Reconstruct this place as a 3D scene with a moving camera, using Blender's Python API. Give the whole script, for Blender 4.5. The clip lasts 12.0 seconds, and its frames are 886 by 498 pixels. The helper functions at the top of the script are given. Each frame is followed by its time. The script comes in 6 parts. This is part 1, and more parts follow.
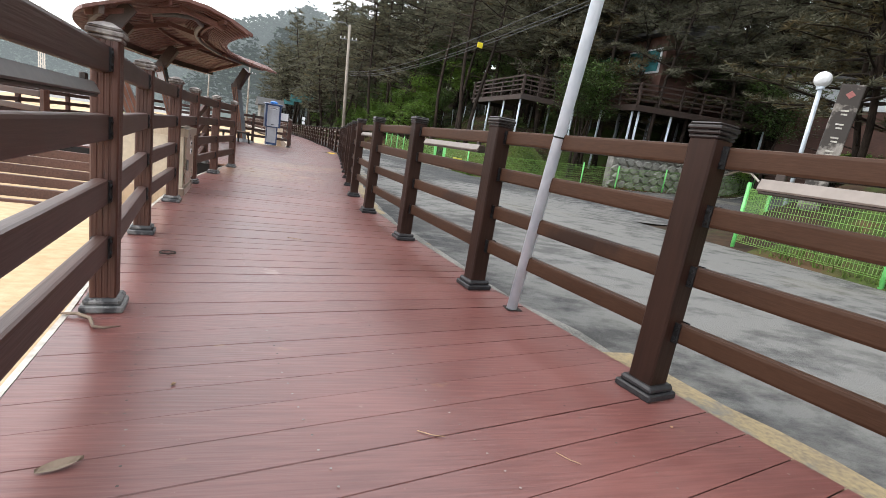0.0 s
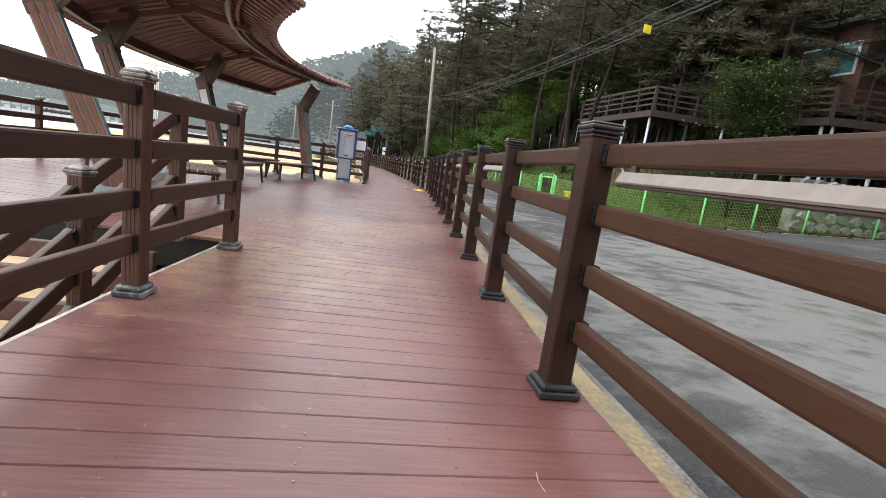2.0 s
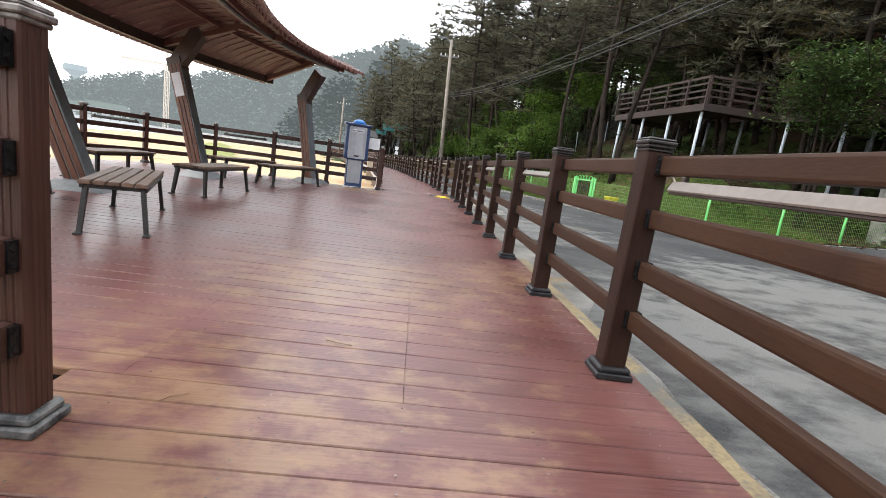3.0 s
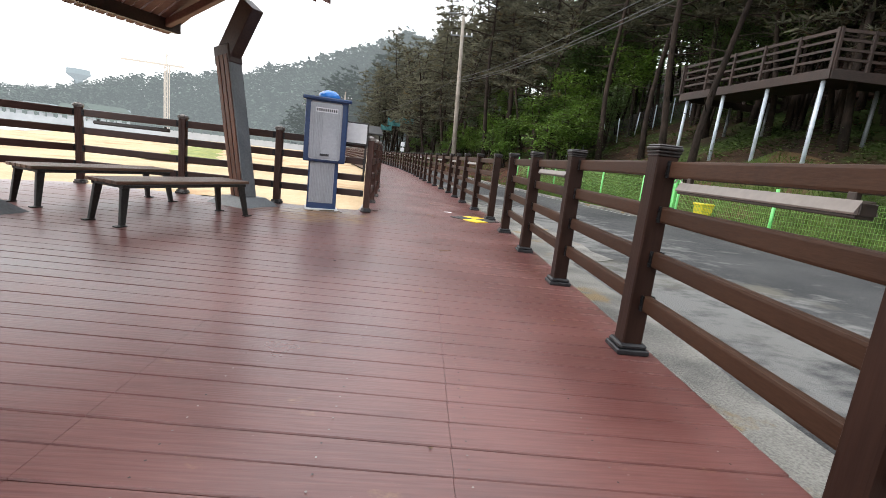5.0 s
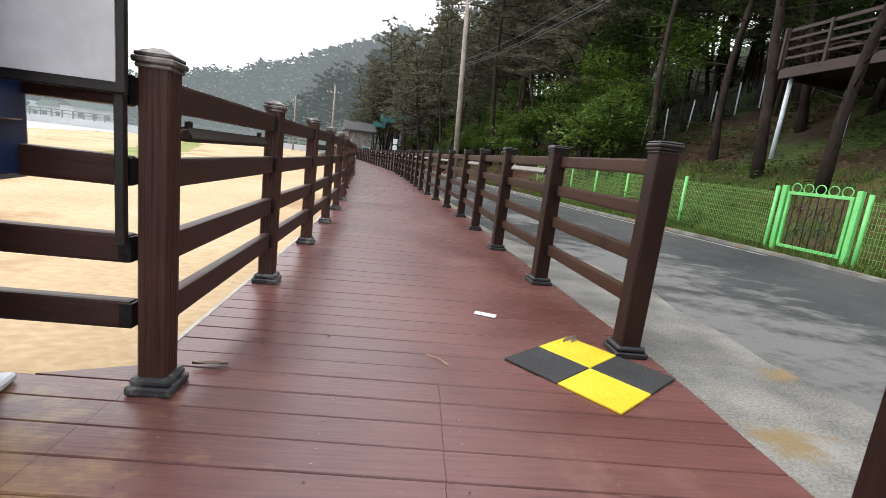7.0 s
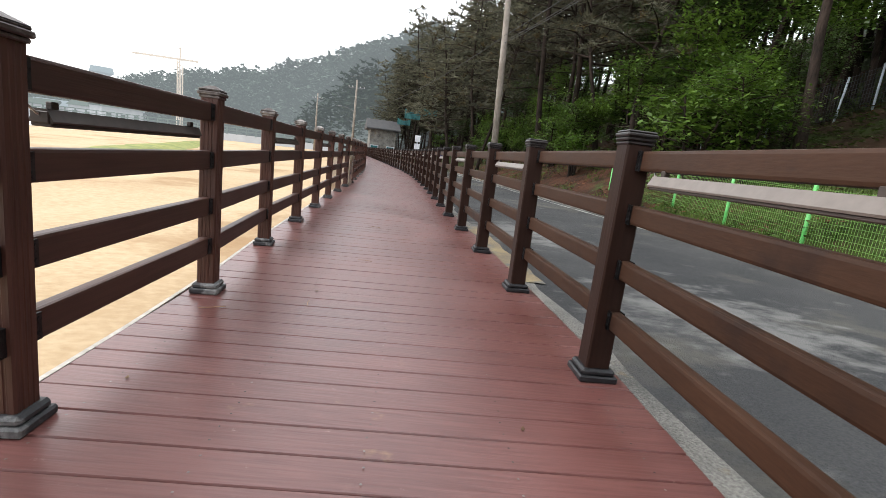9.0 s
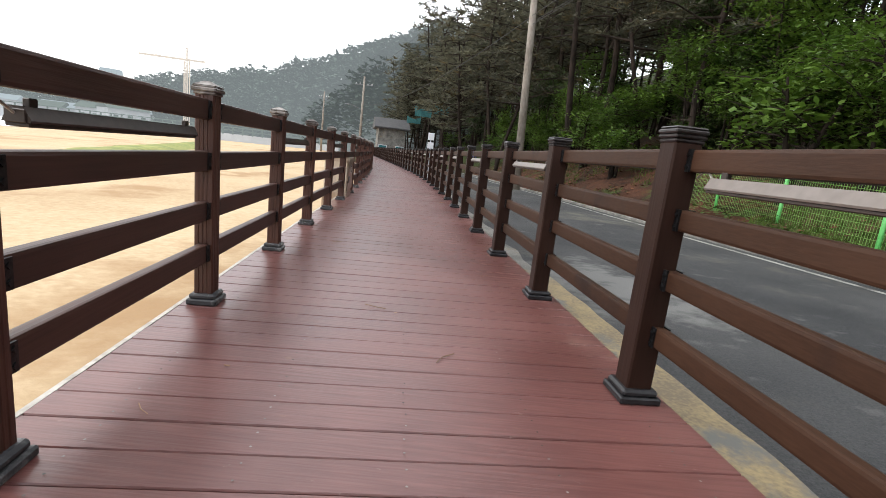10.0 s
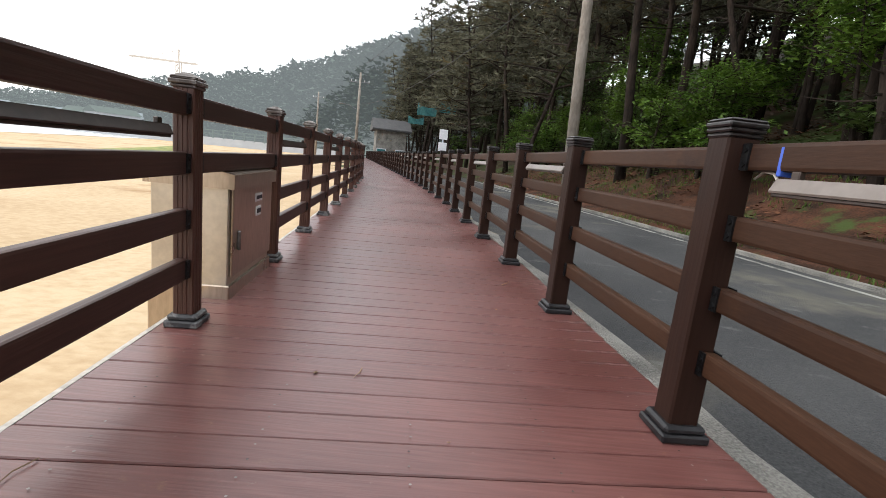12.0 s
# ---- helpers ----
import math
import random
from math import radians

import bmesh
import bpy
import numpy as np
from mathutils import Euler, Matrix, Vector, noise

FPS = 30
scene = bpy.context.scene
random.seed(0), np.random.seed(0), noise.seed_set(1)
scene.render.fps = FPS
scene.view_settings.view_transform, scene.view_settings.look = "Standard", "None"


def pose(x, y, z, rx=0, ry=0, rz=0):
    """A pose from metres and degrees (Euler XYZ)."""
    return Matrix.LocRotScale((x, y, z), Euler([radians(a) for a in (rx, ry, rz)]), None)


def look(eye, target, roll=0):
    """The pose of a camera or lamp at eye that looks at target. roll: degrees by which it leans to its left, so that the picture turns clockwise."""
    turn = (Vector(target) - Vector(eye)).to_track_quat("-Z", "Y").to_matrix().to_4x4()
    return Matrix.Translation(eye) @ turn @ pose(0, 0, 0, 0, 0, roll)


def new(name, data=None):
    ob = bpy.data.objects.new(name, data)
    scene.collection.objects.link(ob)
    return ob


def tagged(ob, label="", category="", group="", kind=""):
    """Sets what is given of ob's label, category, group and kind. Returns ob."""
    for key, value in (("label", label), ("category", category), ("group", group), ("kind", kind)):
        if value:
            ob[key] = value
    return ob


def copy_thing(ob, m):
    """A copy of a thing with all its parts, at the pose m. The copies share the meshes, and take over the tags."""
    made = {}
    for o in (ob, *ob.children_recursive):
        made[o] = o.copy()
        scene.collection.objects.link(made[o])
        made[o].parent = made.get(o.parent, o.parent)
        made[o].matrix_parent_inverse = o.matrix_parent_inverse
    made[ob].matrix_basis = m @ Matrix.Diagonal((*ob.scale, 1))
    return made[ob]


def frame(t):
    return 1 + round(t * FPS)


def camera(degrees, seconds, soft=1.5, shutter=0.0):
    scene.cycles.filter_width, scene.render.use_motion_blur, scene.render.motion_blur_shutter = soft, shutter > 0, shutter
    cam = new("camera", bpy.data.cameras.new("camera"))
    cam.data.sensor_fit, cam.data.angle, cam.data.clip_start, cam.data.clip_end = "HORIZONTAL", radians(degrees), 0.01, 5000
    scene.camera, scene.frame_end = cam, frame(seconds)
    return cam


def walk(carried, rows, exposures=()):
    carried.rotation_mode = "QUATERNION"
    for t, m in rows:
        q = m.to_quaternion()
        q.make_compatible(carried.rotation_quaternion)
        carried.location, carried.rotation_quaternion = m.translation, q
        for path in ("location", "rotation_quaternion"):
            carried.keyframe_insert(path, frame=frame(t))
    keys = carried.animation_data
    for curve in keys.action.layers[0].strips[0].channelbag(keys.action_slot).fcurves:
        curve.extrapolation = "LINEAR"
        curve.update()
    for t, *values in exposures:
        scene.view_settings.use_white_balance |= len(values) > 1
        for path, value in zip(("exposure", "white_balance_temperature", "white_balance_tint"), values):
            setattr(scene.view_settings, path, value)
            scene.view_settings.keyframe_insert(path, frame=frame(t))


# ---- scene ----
cam = camera(86.3, 12.0, soft=0.7)
PATH = [
    (0, (0.157, 1.182, 0.845), (0.728, 3.055, 0.438), 8.9),
    (0.5, (0.302, 2.53, 0.829), (0.719, 4.45, 0.455), 9.2),
    (1, (0.308, 3.848, 0.853), (0.639, 5.786, 0.489), 9.0),
    (1.5, (0.17, 5.088, 0.854), (0.461, 7.036, 0.506), 8.6),
    (2, (0.037, 6.322, 0.849), (0.293, 8.276, 0.508), 7.9),
    (2.5, (-0.101, 7.563, 0.871), (0.126, 9.519, 0.521), 7.3),
    (3, (-0.186, 8.814, 0.855), (0.028, 10.771, 0.507), 7.9),
    (5, (-0.142, 13.962, 0.895), (0.034, 15.919, 0.526), 6.5),
    (5.5, (-0.083, 15.306, 0.897), (0.087, 17.264, 0.527), 6.5),
    (6, (-0.05, 16.665, 0.892), (0.131, 18.622, 0.52), 6.7),
    (6.5, (-0.014, 18.082, 0.867), (0.169, 20.041, 0.509), 6.7),
    (7, (0.052, 19.517, 0.88), (0.241, 21.474, 0.513), 6.7),
    (9, (0.203, 25.25, 0.887), (0.279, 27.213, 0.511), 6.9),
    (9.5, (0.061, 26.695, 0.894), (0.113, 28.657, 0.512), 6.9),
    (10, (-0.111, 28.157, 0.884), (-0.073, 30.12, 0.502), 6.5),
    (10.5, (-0.296, 29.593, 0.869), (-0.264, 31.557, 0.496), 6.2),
    (11, (-0.439, 31.03, 0.873), (-0.406, 32.992, 0.49), 6.1),
    (11.5, (-0.539, 32.467, 0.859), (-0.512, 34.433, 0.489), 6.2),
    (12, (-0.628, 33.882, 0.863), (-0.596, 35.848, 0.498), 6.2),
]
walk(cam, [(t, look(eye, target, roll)) for t, eye, target, roll in PATH],
     [(0, 0.6, 6420, 10), (1, 0.58, 6420, 10), (3, 0.6, 6420, 10), (5.5, 0.48, 6420, 10), (7, 0.4, 6420, 10), (9, 0.36, 6420, 10), (12, 0.26, 6420, 10)])


# ---- light ----
world = bpy.data.worlds.new("overcast")
scene.world = world
world.use_nodes = True
wn = world.node_tree
wn.nodes.clear()
w_out = wn.nodes.new("ShaderNodeOutputWorld")
w_bg = wn.nodes.new("ShaderNodeBackground")
w_sky = wn.nodes.new("ShaderNodeTexSky")
w_sky.sky_type = "NISHITA"
w_sky.sun_disc = False
w_sky.sun_elevation, w_sky.sun_rotation = radians(48), radians(-60)
w_sky.dust_density, w_sky.air_density = 4.0, 1.5
w_mix = wn.nodes.new("ShaderNodeMix")
w_mix.data_type = "RGBA"
w_mix.inputs[0].default_value = 0.82
w_mix.inputs[7].default_value = (12.0, 12.3, 12.6, 1)
wn.links.new(w_sky.outputs[0], w_mix.inputs[6])
wn.links.new(w_mix.outputs[2], w_bg.inputs[0])
w_bg.inputs[1].default_value = 0.15
wn.links.new(w_bg.outputs[0], w_out.inputs[0])

sun = new("sun", bpy.data.lights.new("sun", "SUN"))
sun.data.energy, sun.data.angle, sun.data.color = 0.9, radians(25), (1.0, 0.96, 0.9)
sun.matrix_world = look((-30, 20, 40), (0, 18, 0))


# ---- materials ----
def shade(name, low, high, rough=0.6, metal=0.0, grain=40.0, stain=1.5, stretch=(1, 1, 1), bump=0.15, space="Object",
          dark=None, dark_at=0.62, spread=0.12, per_object=0.0, per_island=0.0, spec=0.5, thin=0.0):
    """A procedural surface: two colours mixed by a large and a fine noise, with a third for blotches."""
    m = bpy.data.materials.new(name)
    m.use_nodes = True
    n, l = m.node_tree.nodes, m.node_tree.links
    b = n["Principled BSDF"]
    b.inputs["Metallic"].default_value = metal
    b.inputs["Specular IOR Level"].default_value = spec
    if space == "World":
        src = n.new("ShaderNodeNewGeometry").outputs["Position"]
    else:
        src = n.new("ShaderNodeTexCoord").outputs["Object"]
        info = n.new("ShaderNodeObjectInfo")
        shift = n.new("ShaderNodeVectorMath")
        shift.operation = "MULTIPLY_ADD"
        l.new(info.outputs["Random"], shift.inputs[0])
        shift.inputs[1].default_value = (37.0, 53.0, 71.0)
        l.new(src, shift.inputs[2])
        src = shift.outputs[0]
    mp = n.new("ShaderNodeMapping")
    mp.inputs["Scale"].default_value = stretch
    l.new(src, mp.inputs[0])
    fine = n.new("ShaderNodeTexNoise")
    fine.inputs["Scale"].default_value, fine.inputs["Detail"].default_value = grain, 4
    l.new(mp.outputs[0], fine.inputs["Vector"])
    big = n.new("ShaderNodeTexNoise")
    big.inputs["Scale"].default_value, big.inputs["Detail"].default_value = stain, 6
    l.new(src, big.inputs["Vector"])
    add = n.new("ShaderNodeMath")
    add.operation = "MULTIPLY_ADD"
    add.inputs[1].default_value = 0.55
    half = n.new("ShaderNodeMath")
    half.operation = "MULTIPLY"
    half.inputs[1].default_value = 0.45
    l.new(fine.outputs[0], half.inputs[0])
    l.new(big.outputs[0], add.inputs[0])
    l.new(half.outputs[0], add.inputs[2])
    ramp = n.new("ShaderNodeValToRGB")
    ramp.color_ramp.elements[0].position, ramp.color_ramp.elements[1].position = 0.5 - spread, 0.5 + spread
    ramp.color_ramp.elements[0].color, ramp.color_ramp.elements[1].color = (*low, 1), (*high, 1)
    l.new(add.outputs[0], ramp.inputs[0])
    col = ramp.outputs[0]
    if dark:
        blot = n.new("ShaderNodeTexNoise")
        blot.inputs["Scale"].default_value, blot.inputs["Detail"].default_value = stain * 0.6, 8
        blot.inputs["Roughness"].default_value = 0.65
        l.new(src, blot.inputs["Vector"])
        edge = n.new("ShaderNodeMapRange")
        edge.inputs[1].default_value, edge.inputs[2].default_value = dark_at - 0.04, dark_at + 0.04
        l.new(blot.outputs[0], edge.inputs[0])
        mx = n.new("ShaderNodeMix")
        mx.data_type = "RGBA"
        l.new(edge.outputs[0], mx.inputs[0])
        l.new(col, mx.inputs[6])
        mx.inputs[7].default_value = (*dark, 1)
        col = mx.outputs[2]
    for amount, kind in ((per_object, "object"), (per_island, "island")):
        if amount:
            rnd = n.new("ShaderNodeObjectInfo").outputs["Random"] if kind == "object" else n.new("ShaderNodeNewGeometry").outputs["Random Per Island"]
            hsv = n.new("ShaderNodeHueSaturation")
            mr = n.new("ShaderNodeMapRange")
            mr.inputs[3].default_value, mr.inputs[4].default_value = 1 - amount, 1 + amount
            l.new(rnd, mr.inputs[0])
            l.new(mr.outputs[0], hsv.inputs["Value"])
            l.new(col, hsv.inputs["Color"])
            col = hsv.outputs[0]
    l.new(col, b.inputs["Base Color"])
    rr = n.new("ShaderNodeMapRange")
    rr.inputs[3].default_value, rr.inputs[4].default_value = max(0.05, rough - 0.12), min(1.0, rough + 0.12)
    l.new(big.outputs[0], rr.inputs[0])
    l.new(rr.outputs[0], b.inputs["Roughness"])
    if bump:
        bp = n.new("ShaderNodeBump")
        bp.inputs["Strength"].default_value, bp.inputs["Distance"].default_value = bump, 0.02
        l.new(fine.outputs[0], bp.inputs["Height"])
        l.new(bp.outputs[0], b.inputs["Normal"])
    if thin:
        b.inputs["Subsurface Weight"].default_value = 0.0
        tr = n.new("ShaderNodeBsdfTranslucent")
        l.new(col, tr.inputs[0])
        ms = n.new("ShaderNodeMixShader")
        ms.inputs[0].default_value = thin
        l.new(b.outputs[0], ms.inputs[1])
        l.new(tr.outputs[0], ms.inputs[2])
        l.new(ms.outputs[0], n["Material Output"].inputs[0])
    return m


def dusted(m, spots, colour, scale=3.0, cut=0.5, strength=0.5, soft=0.22):
    """Blown sand lying on a surface round the given places (x, y, reach)."""
    n, l = m.node_tree.nodes, m.node_tree.links
    b = n["Principled BSDF"]
    col = b.inputs["Base Color"].links[0].from_socket
    pos = n.new("ShaderNodeNewGeometry").outputs["Position"]
    total = None
    for x, y, reach in spots:
        d = n.new("ShaderNodeVectorMath")
        d.operation = "DISTANCE"
        d.inputs[1].default_value = (x, y, 0)
        l.new(pos, d.inputs[0])
        r = n.new("ShaderNodeMapRange")
        r.inputs[1].default_value, r.inputs[2].default_value = reach, reach * 0.2
        r.inputs[3].default_value, r.inputs[4].default_value = 0.0, 0.28
        l.new(d.outputs["Value"], r.inputs[0])
        if total is None:
            total = r.outputs[0]
        else:
            mxx = n.new("ShaderNodeMath")
            mxx.operation = "MAXIMUM"
            l.new(total, mxx.inputs[0])
            l.new(r.outputs[0], mxx.inputs[1])
            total = mxx.outputs[0]
    ns = n.new("ShaderNodeTexNoise")
    ns.inputs["Scale"].default_value, ns.inputs["Detail"].default_value = scale, 7
    mp = n.new("ShaderNodeMapping")
    mp.inputs["Scale"].default_value = (1.0, 1.5, 1)
    l.new(pos, mp.inputs[0])
    l.new(mp.outputs[0], ns.inputs["Vector"])
    ns.inputs["Roughness"].default_value = 0.68
    a = n.new("ShaderNodeMath")
    l.new(total, a.inputs[0])
    l.new(ns.outputs[0], a.inputs[1])
    e = n.new("ShaderNodeMapRange")
    e.inputs[1].default_value, e.inputs[2].default_value = cut + 0.14, cut + 0.14 + soft
    e.inputs[4].default_value = strength
    l.new(a.outputs[0], e.inputs[0])
    mx = n.new("ShaderNodeMix")
    mx.data_type = "RGBA"
    l.new(e.outputs[0], mx.inputs[0])
    l.new(col, mx.inputs[6])
    mx.inputs[7].default_value = (*colour, 1)
    l.new(mx.outputs[2], b.inputs["Base Color"])
    return m


PLANK = dusted(shade("composite_plank", (0.11, 0.0395, 0.0345), (0.168, 0.068, 0.06), 0.33, 0, 42, 1.1, (0.1, 1.9, 1), 0.08, "World", spread=0.09, spec=0.6,
               dark=(0.22, 0.11, 0.09), dark_at=0.66, per_object=0.045),
               [(-0.9, 9.8, 2.4), (0.8, 12.6, 1.2), (-0.4, 12.0, 2.0)], (0.36, 0.235, 0.12), 4.5, 0.53, 0.42, 0.16)
PLANK = dusted(PLANK, [(-1.25, 20.35, 1.3)], (0.42, 0.27, 0.11), 3.5, 0.5, 0.7)
PLANK = dusted(PLANK, [(0.0, 4.0, 0.1)], (0.3, 0.2, 0.17), 17.0, 0.515, 0.7, 0.08)
POST = shade("post_brown", (0.021, 0.0092, 0.0063), (0.034, 0.0152, 0.0102), 0.5, 0, 30, 3, (2, 2, 0.15), 0.08, per_object=0.12, spec=0.18)
POST_OLD = shade("post_red_brown", (0.042, 0.014, 0.009), (0.075, 0.027, 0.017), 0.5, 0, 34, 3, (2.5, 2.5, 0.12), 0.14, per_object=0.12)
RAIL = shade("rail_brown", (0.038, 0.0168, 0.009), (0.056, 0.0255, 0.0138), 0.55, 0, 60, 2.2, (0.35, 2.5, 2.5), 0.06, per_object=0.1, spec=0.2, dark=(0.028, 0.0135, 0.009), dark_at=0.62)
RAIL_OLD = shade("rail_dark_brown", (0.034, 0.013, 0.009), (0.062, 0.025, 0.017), 0.5, 0, 30, 2.2, (0.12, 2.5, 2.5), 0.12, per_object=0.1)
CAPM = shade("cap_black_brown", (0.009, 0.007, 0.007), (0.024, 0.017, 0.016), 0.4, 0, 40, 5, bump=0.05)
CAP_OLD = shade("cap_weathered", (0.08, 0.065, 0.055), (0.32, 0.29, 0.27), 0.55, 0, 30, 9, bump=0.1, dark=(0.05, 0.035, 0.03), dark_at=0.52)
SKIRT = shade("skirt_black", (0.012, 0.012, 0.014), (0.03, 0.029, 0.031), 0.42, 0, 40, 6, bump=0.1, spec=0.3)
SKIRT_OLD = shade("skirt_worn_grey", (0.075, 0.075, 0.075), (0.22, 0.215, 0.21), 0.6, 0, 30, 14, bump=0.25, dark=(0.03, 0.03, 0.033), dark_at=0.5)
BRACKET = shade("bracket_steel", (0.01, 0.01, 0.011), (0.03, 0.03, 0.032), 0.42, 0.6, 60, 10, bump=0.1)
BOLT = shade("bolt_zinc", (0.2, 0.2, 0.2), (0.35, 0.35, 0.35), 0.35, 0.9, 60, 10, bump=0)
# Skylight on the bars is put into the pale colour; the dark one is unlit.
LAMPBAR = shade("lamp_bar_sky_lit", (0.15, 0.122, 0.105), (0.2, 0.168, 0.147), 0.42, 0, 30, 4, bump=0.03)
LAMPDARK = shade("lamp_bar_dark", (0.03, 0.02, 0.016), (0.06, 0.04, 0.032), 0.45, 0, 30, 4, bump=0.03)
UNDER = shade("near_black_brown", (0.012, 0.009, 0.008), (0.025, 0.018, 0.015), 0.8, 0, 10, 2, bump=0.1)
EDGE = shade("edge_strip_pale", (0.35, 0.32, 0.28), (0.6, 0.57, 0.52), 0.6, 0, 40, 6, bump=0.1)
ASPHALT = dusted(shade("asphalt_patched", (0.036, 0.0375, 0.04), (0.088, 0.088, 0.088), 0.88, 0, 90, 0.5, bump=0.6, space="World", spec=0.2,
                dark=(0.125, 0.118, 0.1), dark_at=0.6), [(2.0, 17.5, 3.0), (2.2, 22.0, 3.4), (2.6, 25.0, 2.2), (2.6, 28.8, 1.5), (2.2, 12.0, 2.6), (3.0, 4.5, 3.2), (4.8, 9.0, 3.6), (5.0, 14.0, 3.0), (1.5, 32.3, 1.5), (4.2, 1.5, 5.0), (5.4, 6.5, 5.0), (3.4, 9.5, 4.0), (6.0, 12.0, 5.0)],
                (0.21, 0.208, 0.2), 2.2, 0.46, 0.75, 0.17)
ASPHALT = dusted(ASPHALT, [(3.5, 2.5, 8.0), (4.2, 8.0, 7.0), (3.4, 12.5, 5.0)], (0.165, 0.157, 0.14), 1.4, 0.4, 0.25, 0.3)
CONCRETE = shade("kerb_concrete", (0.1, 0.096, 0.088), (0.3, 0.285, 0.255), 0.85, 0, 75, 2.5, bump=0.6, space="World", dark=(0.24, 0.17, 0.085), dark_at=0.62)
SAND = shade("beach_sand", (0.44, 0.315, 0.185), (0.57, 0.435, 0.28), 0.95, 0, 9, 0.35, (1, 1.6, 1), 0.7, "World", dark=(0.37, 0.24, 0.13), dark_at=0.6, spec=0.15)
SOIL = shade("hill_soil", (0.02, 0.0135, 0.009), (0.055, 0.032, 0.018), 0.95, 0, 6, 0.5, bump=0.7, space="World", dark=(0.04, 0.06, 0.015), dark_at=0.5, spec=0.2)
TURF = shade("grass_turf", (0.034, 0.052, 0.013), (0.076, 0.1, 0.026), 0.95, 0, 14, 0.8, bump=0.8, space="World", dark=(0.085, 0.052, 0.026), dark_at=0.54, spec=0.2)
LITTER = shade("leaf_litter", (0.022, 0.013, 0.009), (0.1, 0.042, 0.024), 0.95, 0, 30, 1.6, bump=0.9, space="World", dark=(0.05, 0.07, 0.02), dark_at=0.6, spec=0.15)
GRASS = shade("grass_blades", (0.05, 0.09, 0.017), (0.115, 0.165, 0.036), 0.7, 0, 8, 0.6, bump=0, space="World", per_island=0.3, spec=0.2, thin=0.25)
BARK = shade("pine_bark", (0.0145, 0.0108, 0.0088), (0.043, 0.031, 0.0245), 0.95, 0, 9, 2, (3, 3, 0.6), 0.8, per_object=0.25, spec=0.15)
NEEDLE = shade("pine_needles", (0.055, 0.055, 0.036), (0.124, 0.12, 0.08), 0.7, 0, 3, 0.4, bump=0, per_island=0.4, per_object=0.2, spec=0.25, thin=0.25)
NEEDLE_DRY = shade("dry_pine_needles", (0.06, 0.05, 0.024), (0.13, 0.1, 0.05), 0.75, 0, 3, 0.4, bump=0, per_island=0.35, spec=0.2, thin=0.2)
LEAF = shade("fresh_leaves", (0.056, 0.116, 0.016), (0.14, 0.228, 0.034), 0.55, 0, 3, 0.5, bump=0, per_island=0.35, per_object=0.15, spec=0.35, thin=0.35)
LEAF_DEEP = shade("deep_leaves", (0.034, 0.066, 0.018), (0.092, 0.145, 0.036), 0.55, 0, 3, 0.5, bump=0, per_island=0.35, per_object=0.2, spec=0.35, thin=0.3)


# ---- mesh tools ----
def box(bm, sx, sy, sz, m=None, bevel=0.0, seg=1):
    """A box with its centre at the origin of m."""
    made = bmesh.ops.create_cube(bm, size=1.0)["verts"]
    for v in made:
        v.co = Vector((v.co.x * sx, v.co.y * sy, v.co.z * sz))
    if bevel:
        edges = list({e for v in made for e in v.link_edges})
        res = bmesh.ops.bevel(bm, geom=edges, offset=bevel, segments=seg, affect="EDGES", profile=0.6)
        made = list({v for f in res["faces"] for v in f.verts} | {v for v in made if v.is_valid})
    if m is not None:
        bmesh.ops.transform(bm, matrix=m, verts=made)
    return made


def tube(bm, points, radii, sides=8, cap=True):
    """A round tube along points."""
    rings = []
    for i, p in enumerate(points):
        p = Vector(p)
        a = Vector(points[max(0, i - 1)])
        b = Vector(points[min(len(points) - 1, i + 1)])
        d = (b - a).normalized()
        u = d.orthogonal().normalized() if abs(d.z) > 0.9 else d.cross(Vector((0, 0, 1))).normalized()
        if abs(d.z) > 0.9:
            u = (Vector((1, 0, 0)) - d * d.x).normalized()
        w = d.cross(u)
        r = radii[i] if hasattr(radii, "__len__") else radii
        rings.append([bm.verts.new(p + (u * math.cos(2 * math.pi * k / sides) + w * math.sin(2 * math.pi * k / sides)) * r) for k in range(sides)])
    for a, b in zip(rings, rings[1:]):
        for k in range(sides):
            bm.faces.new((a[k], a[(k + 1) % sides], b[(k + 1) % sides], b[k]))
    if cap:
        bm.faces.new(rings[0][::-1])
        bm.faces.new(rings[-1])


def data_of(name, bm, material, smooth=False):
    me = bpy.data.meshes.new(name)
    bmesh.ops.recalc_face_normals(bm, faces=bm.faces[:])
    bm.to_mesh(me)
    bm.free()
    me.materials.append(material)
    if smooth:
        me.polygons.foreach_set("use_smooth", [True] * len(me.polygons))
    return me


def put(name, me, parent=None, m=None, label=""):
    ob = new(name, me)
    if parent is not None:
        ob.parent = parent
    if m is not None:
        ob.matrix_basis = m
    if label:
        ob["label"] = label
    return ob


def part(name, bm, material, parent=None, label="", m=None, smooth=False):
    return put(name, data_of(name, bm, material, smooth), parent, m, label)


def sheet(name, xs, ys, height, material, smooth=True):
    """A ground sheet over a grid."""
    verts = [(x, y, height(x, y)) for y in ys for x in xs]
    w = len(xs)
    faces = [(j * w + i, j * w + i + 1, (j + 1) * w + i + 1, (j + 1) * w + i) for j in range(len(ys) - 1) for i in range(w - 1)]
    me = bpy.data.meshes.new(name)
    me.from_pydata(verts, [], faces)
    me.materials.append(material)
    if smooth:
        me.polygons.foreach_set("use_smooth", [True] * len(me.polygons))
    return me


def steps_of(a, b, n):
    return [a + (b - a) * i / n for i in range(n + 1)]


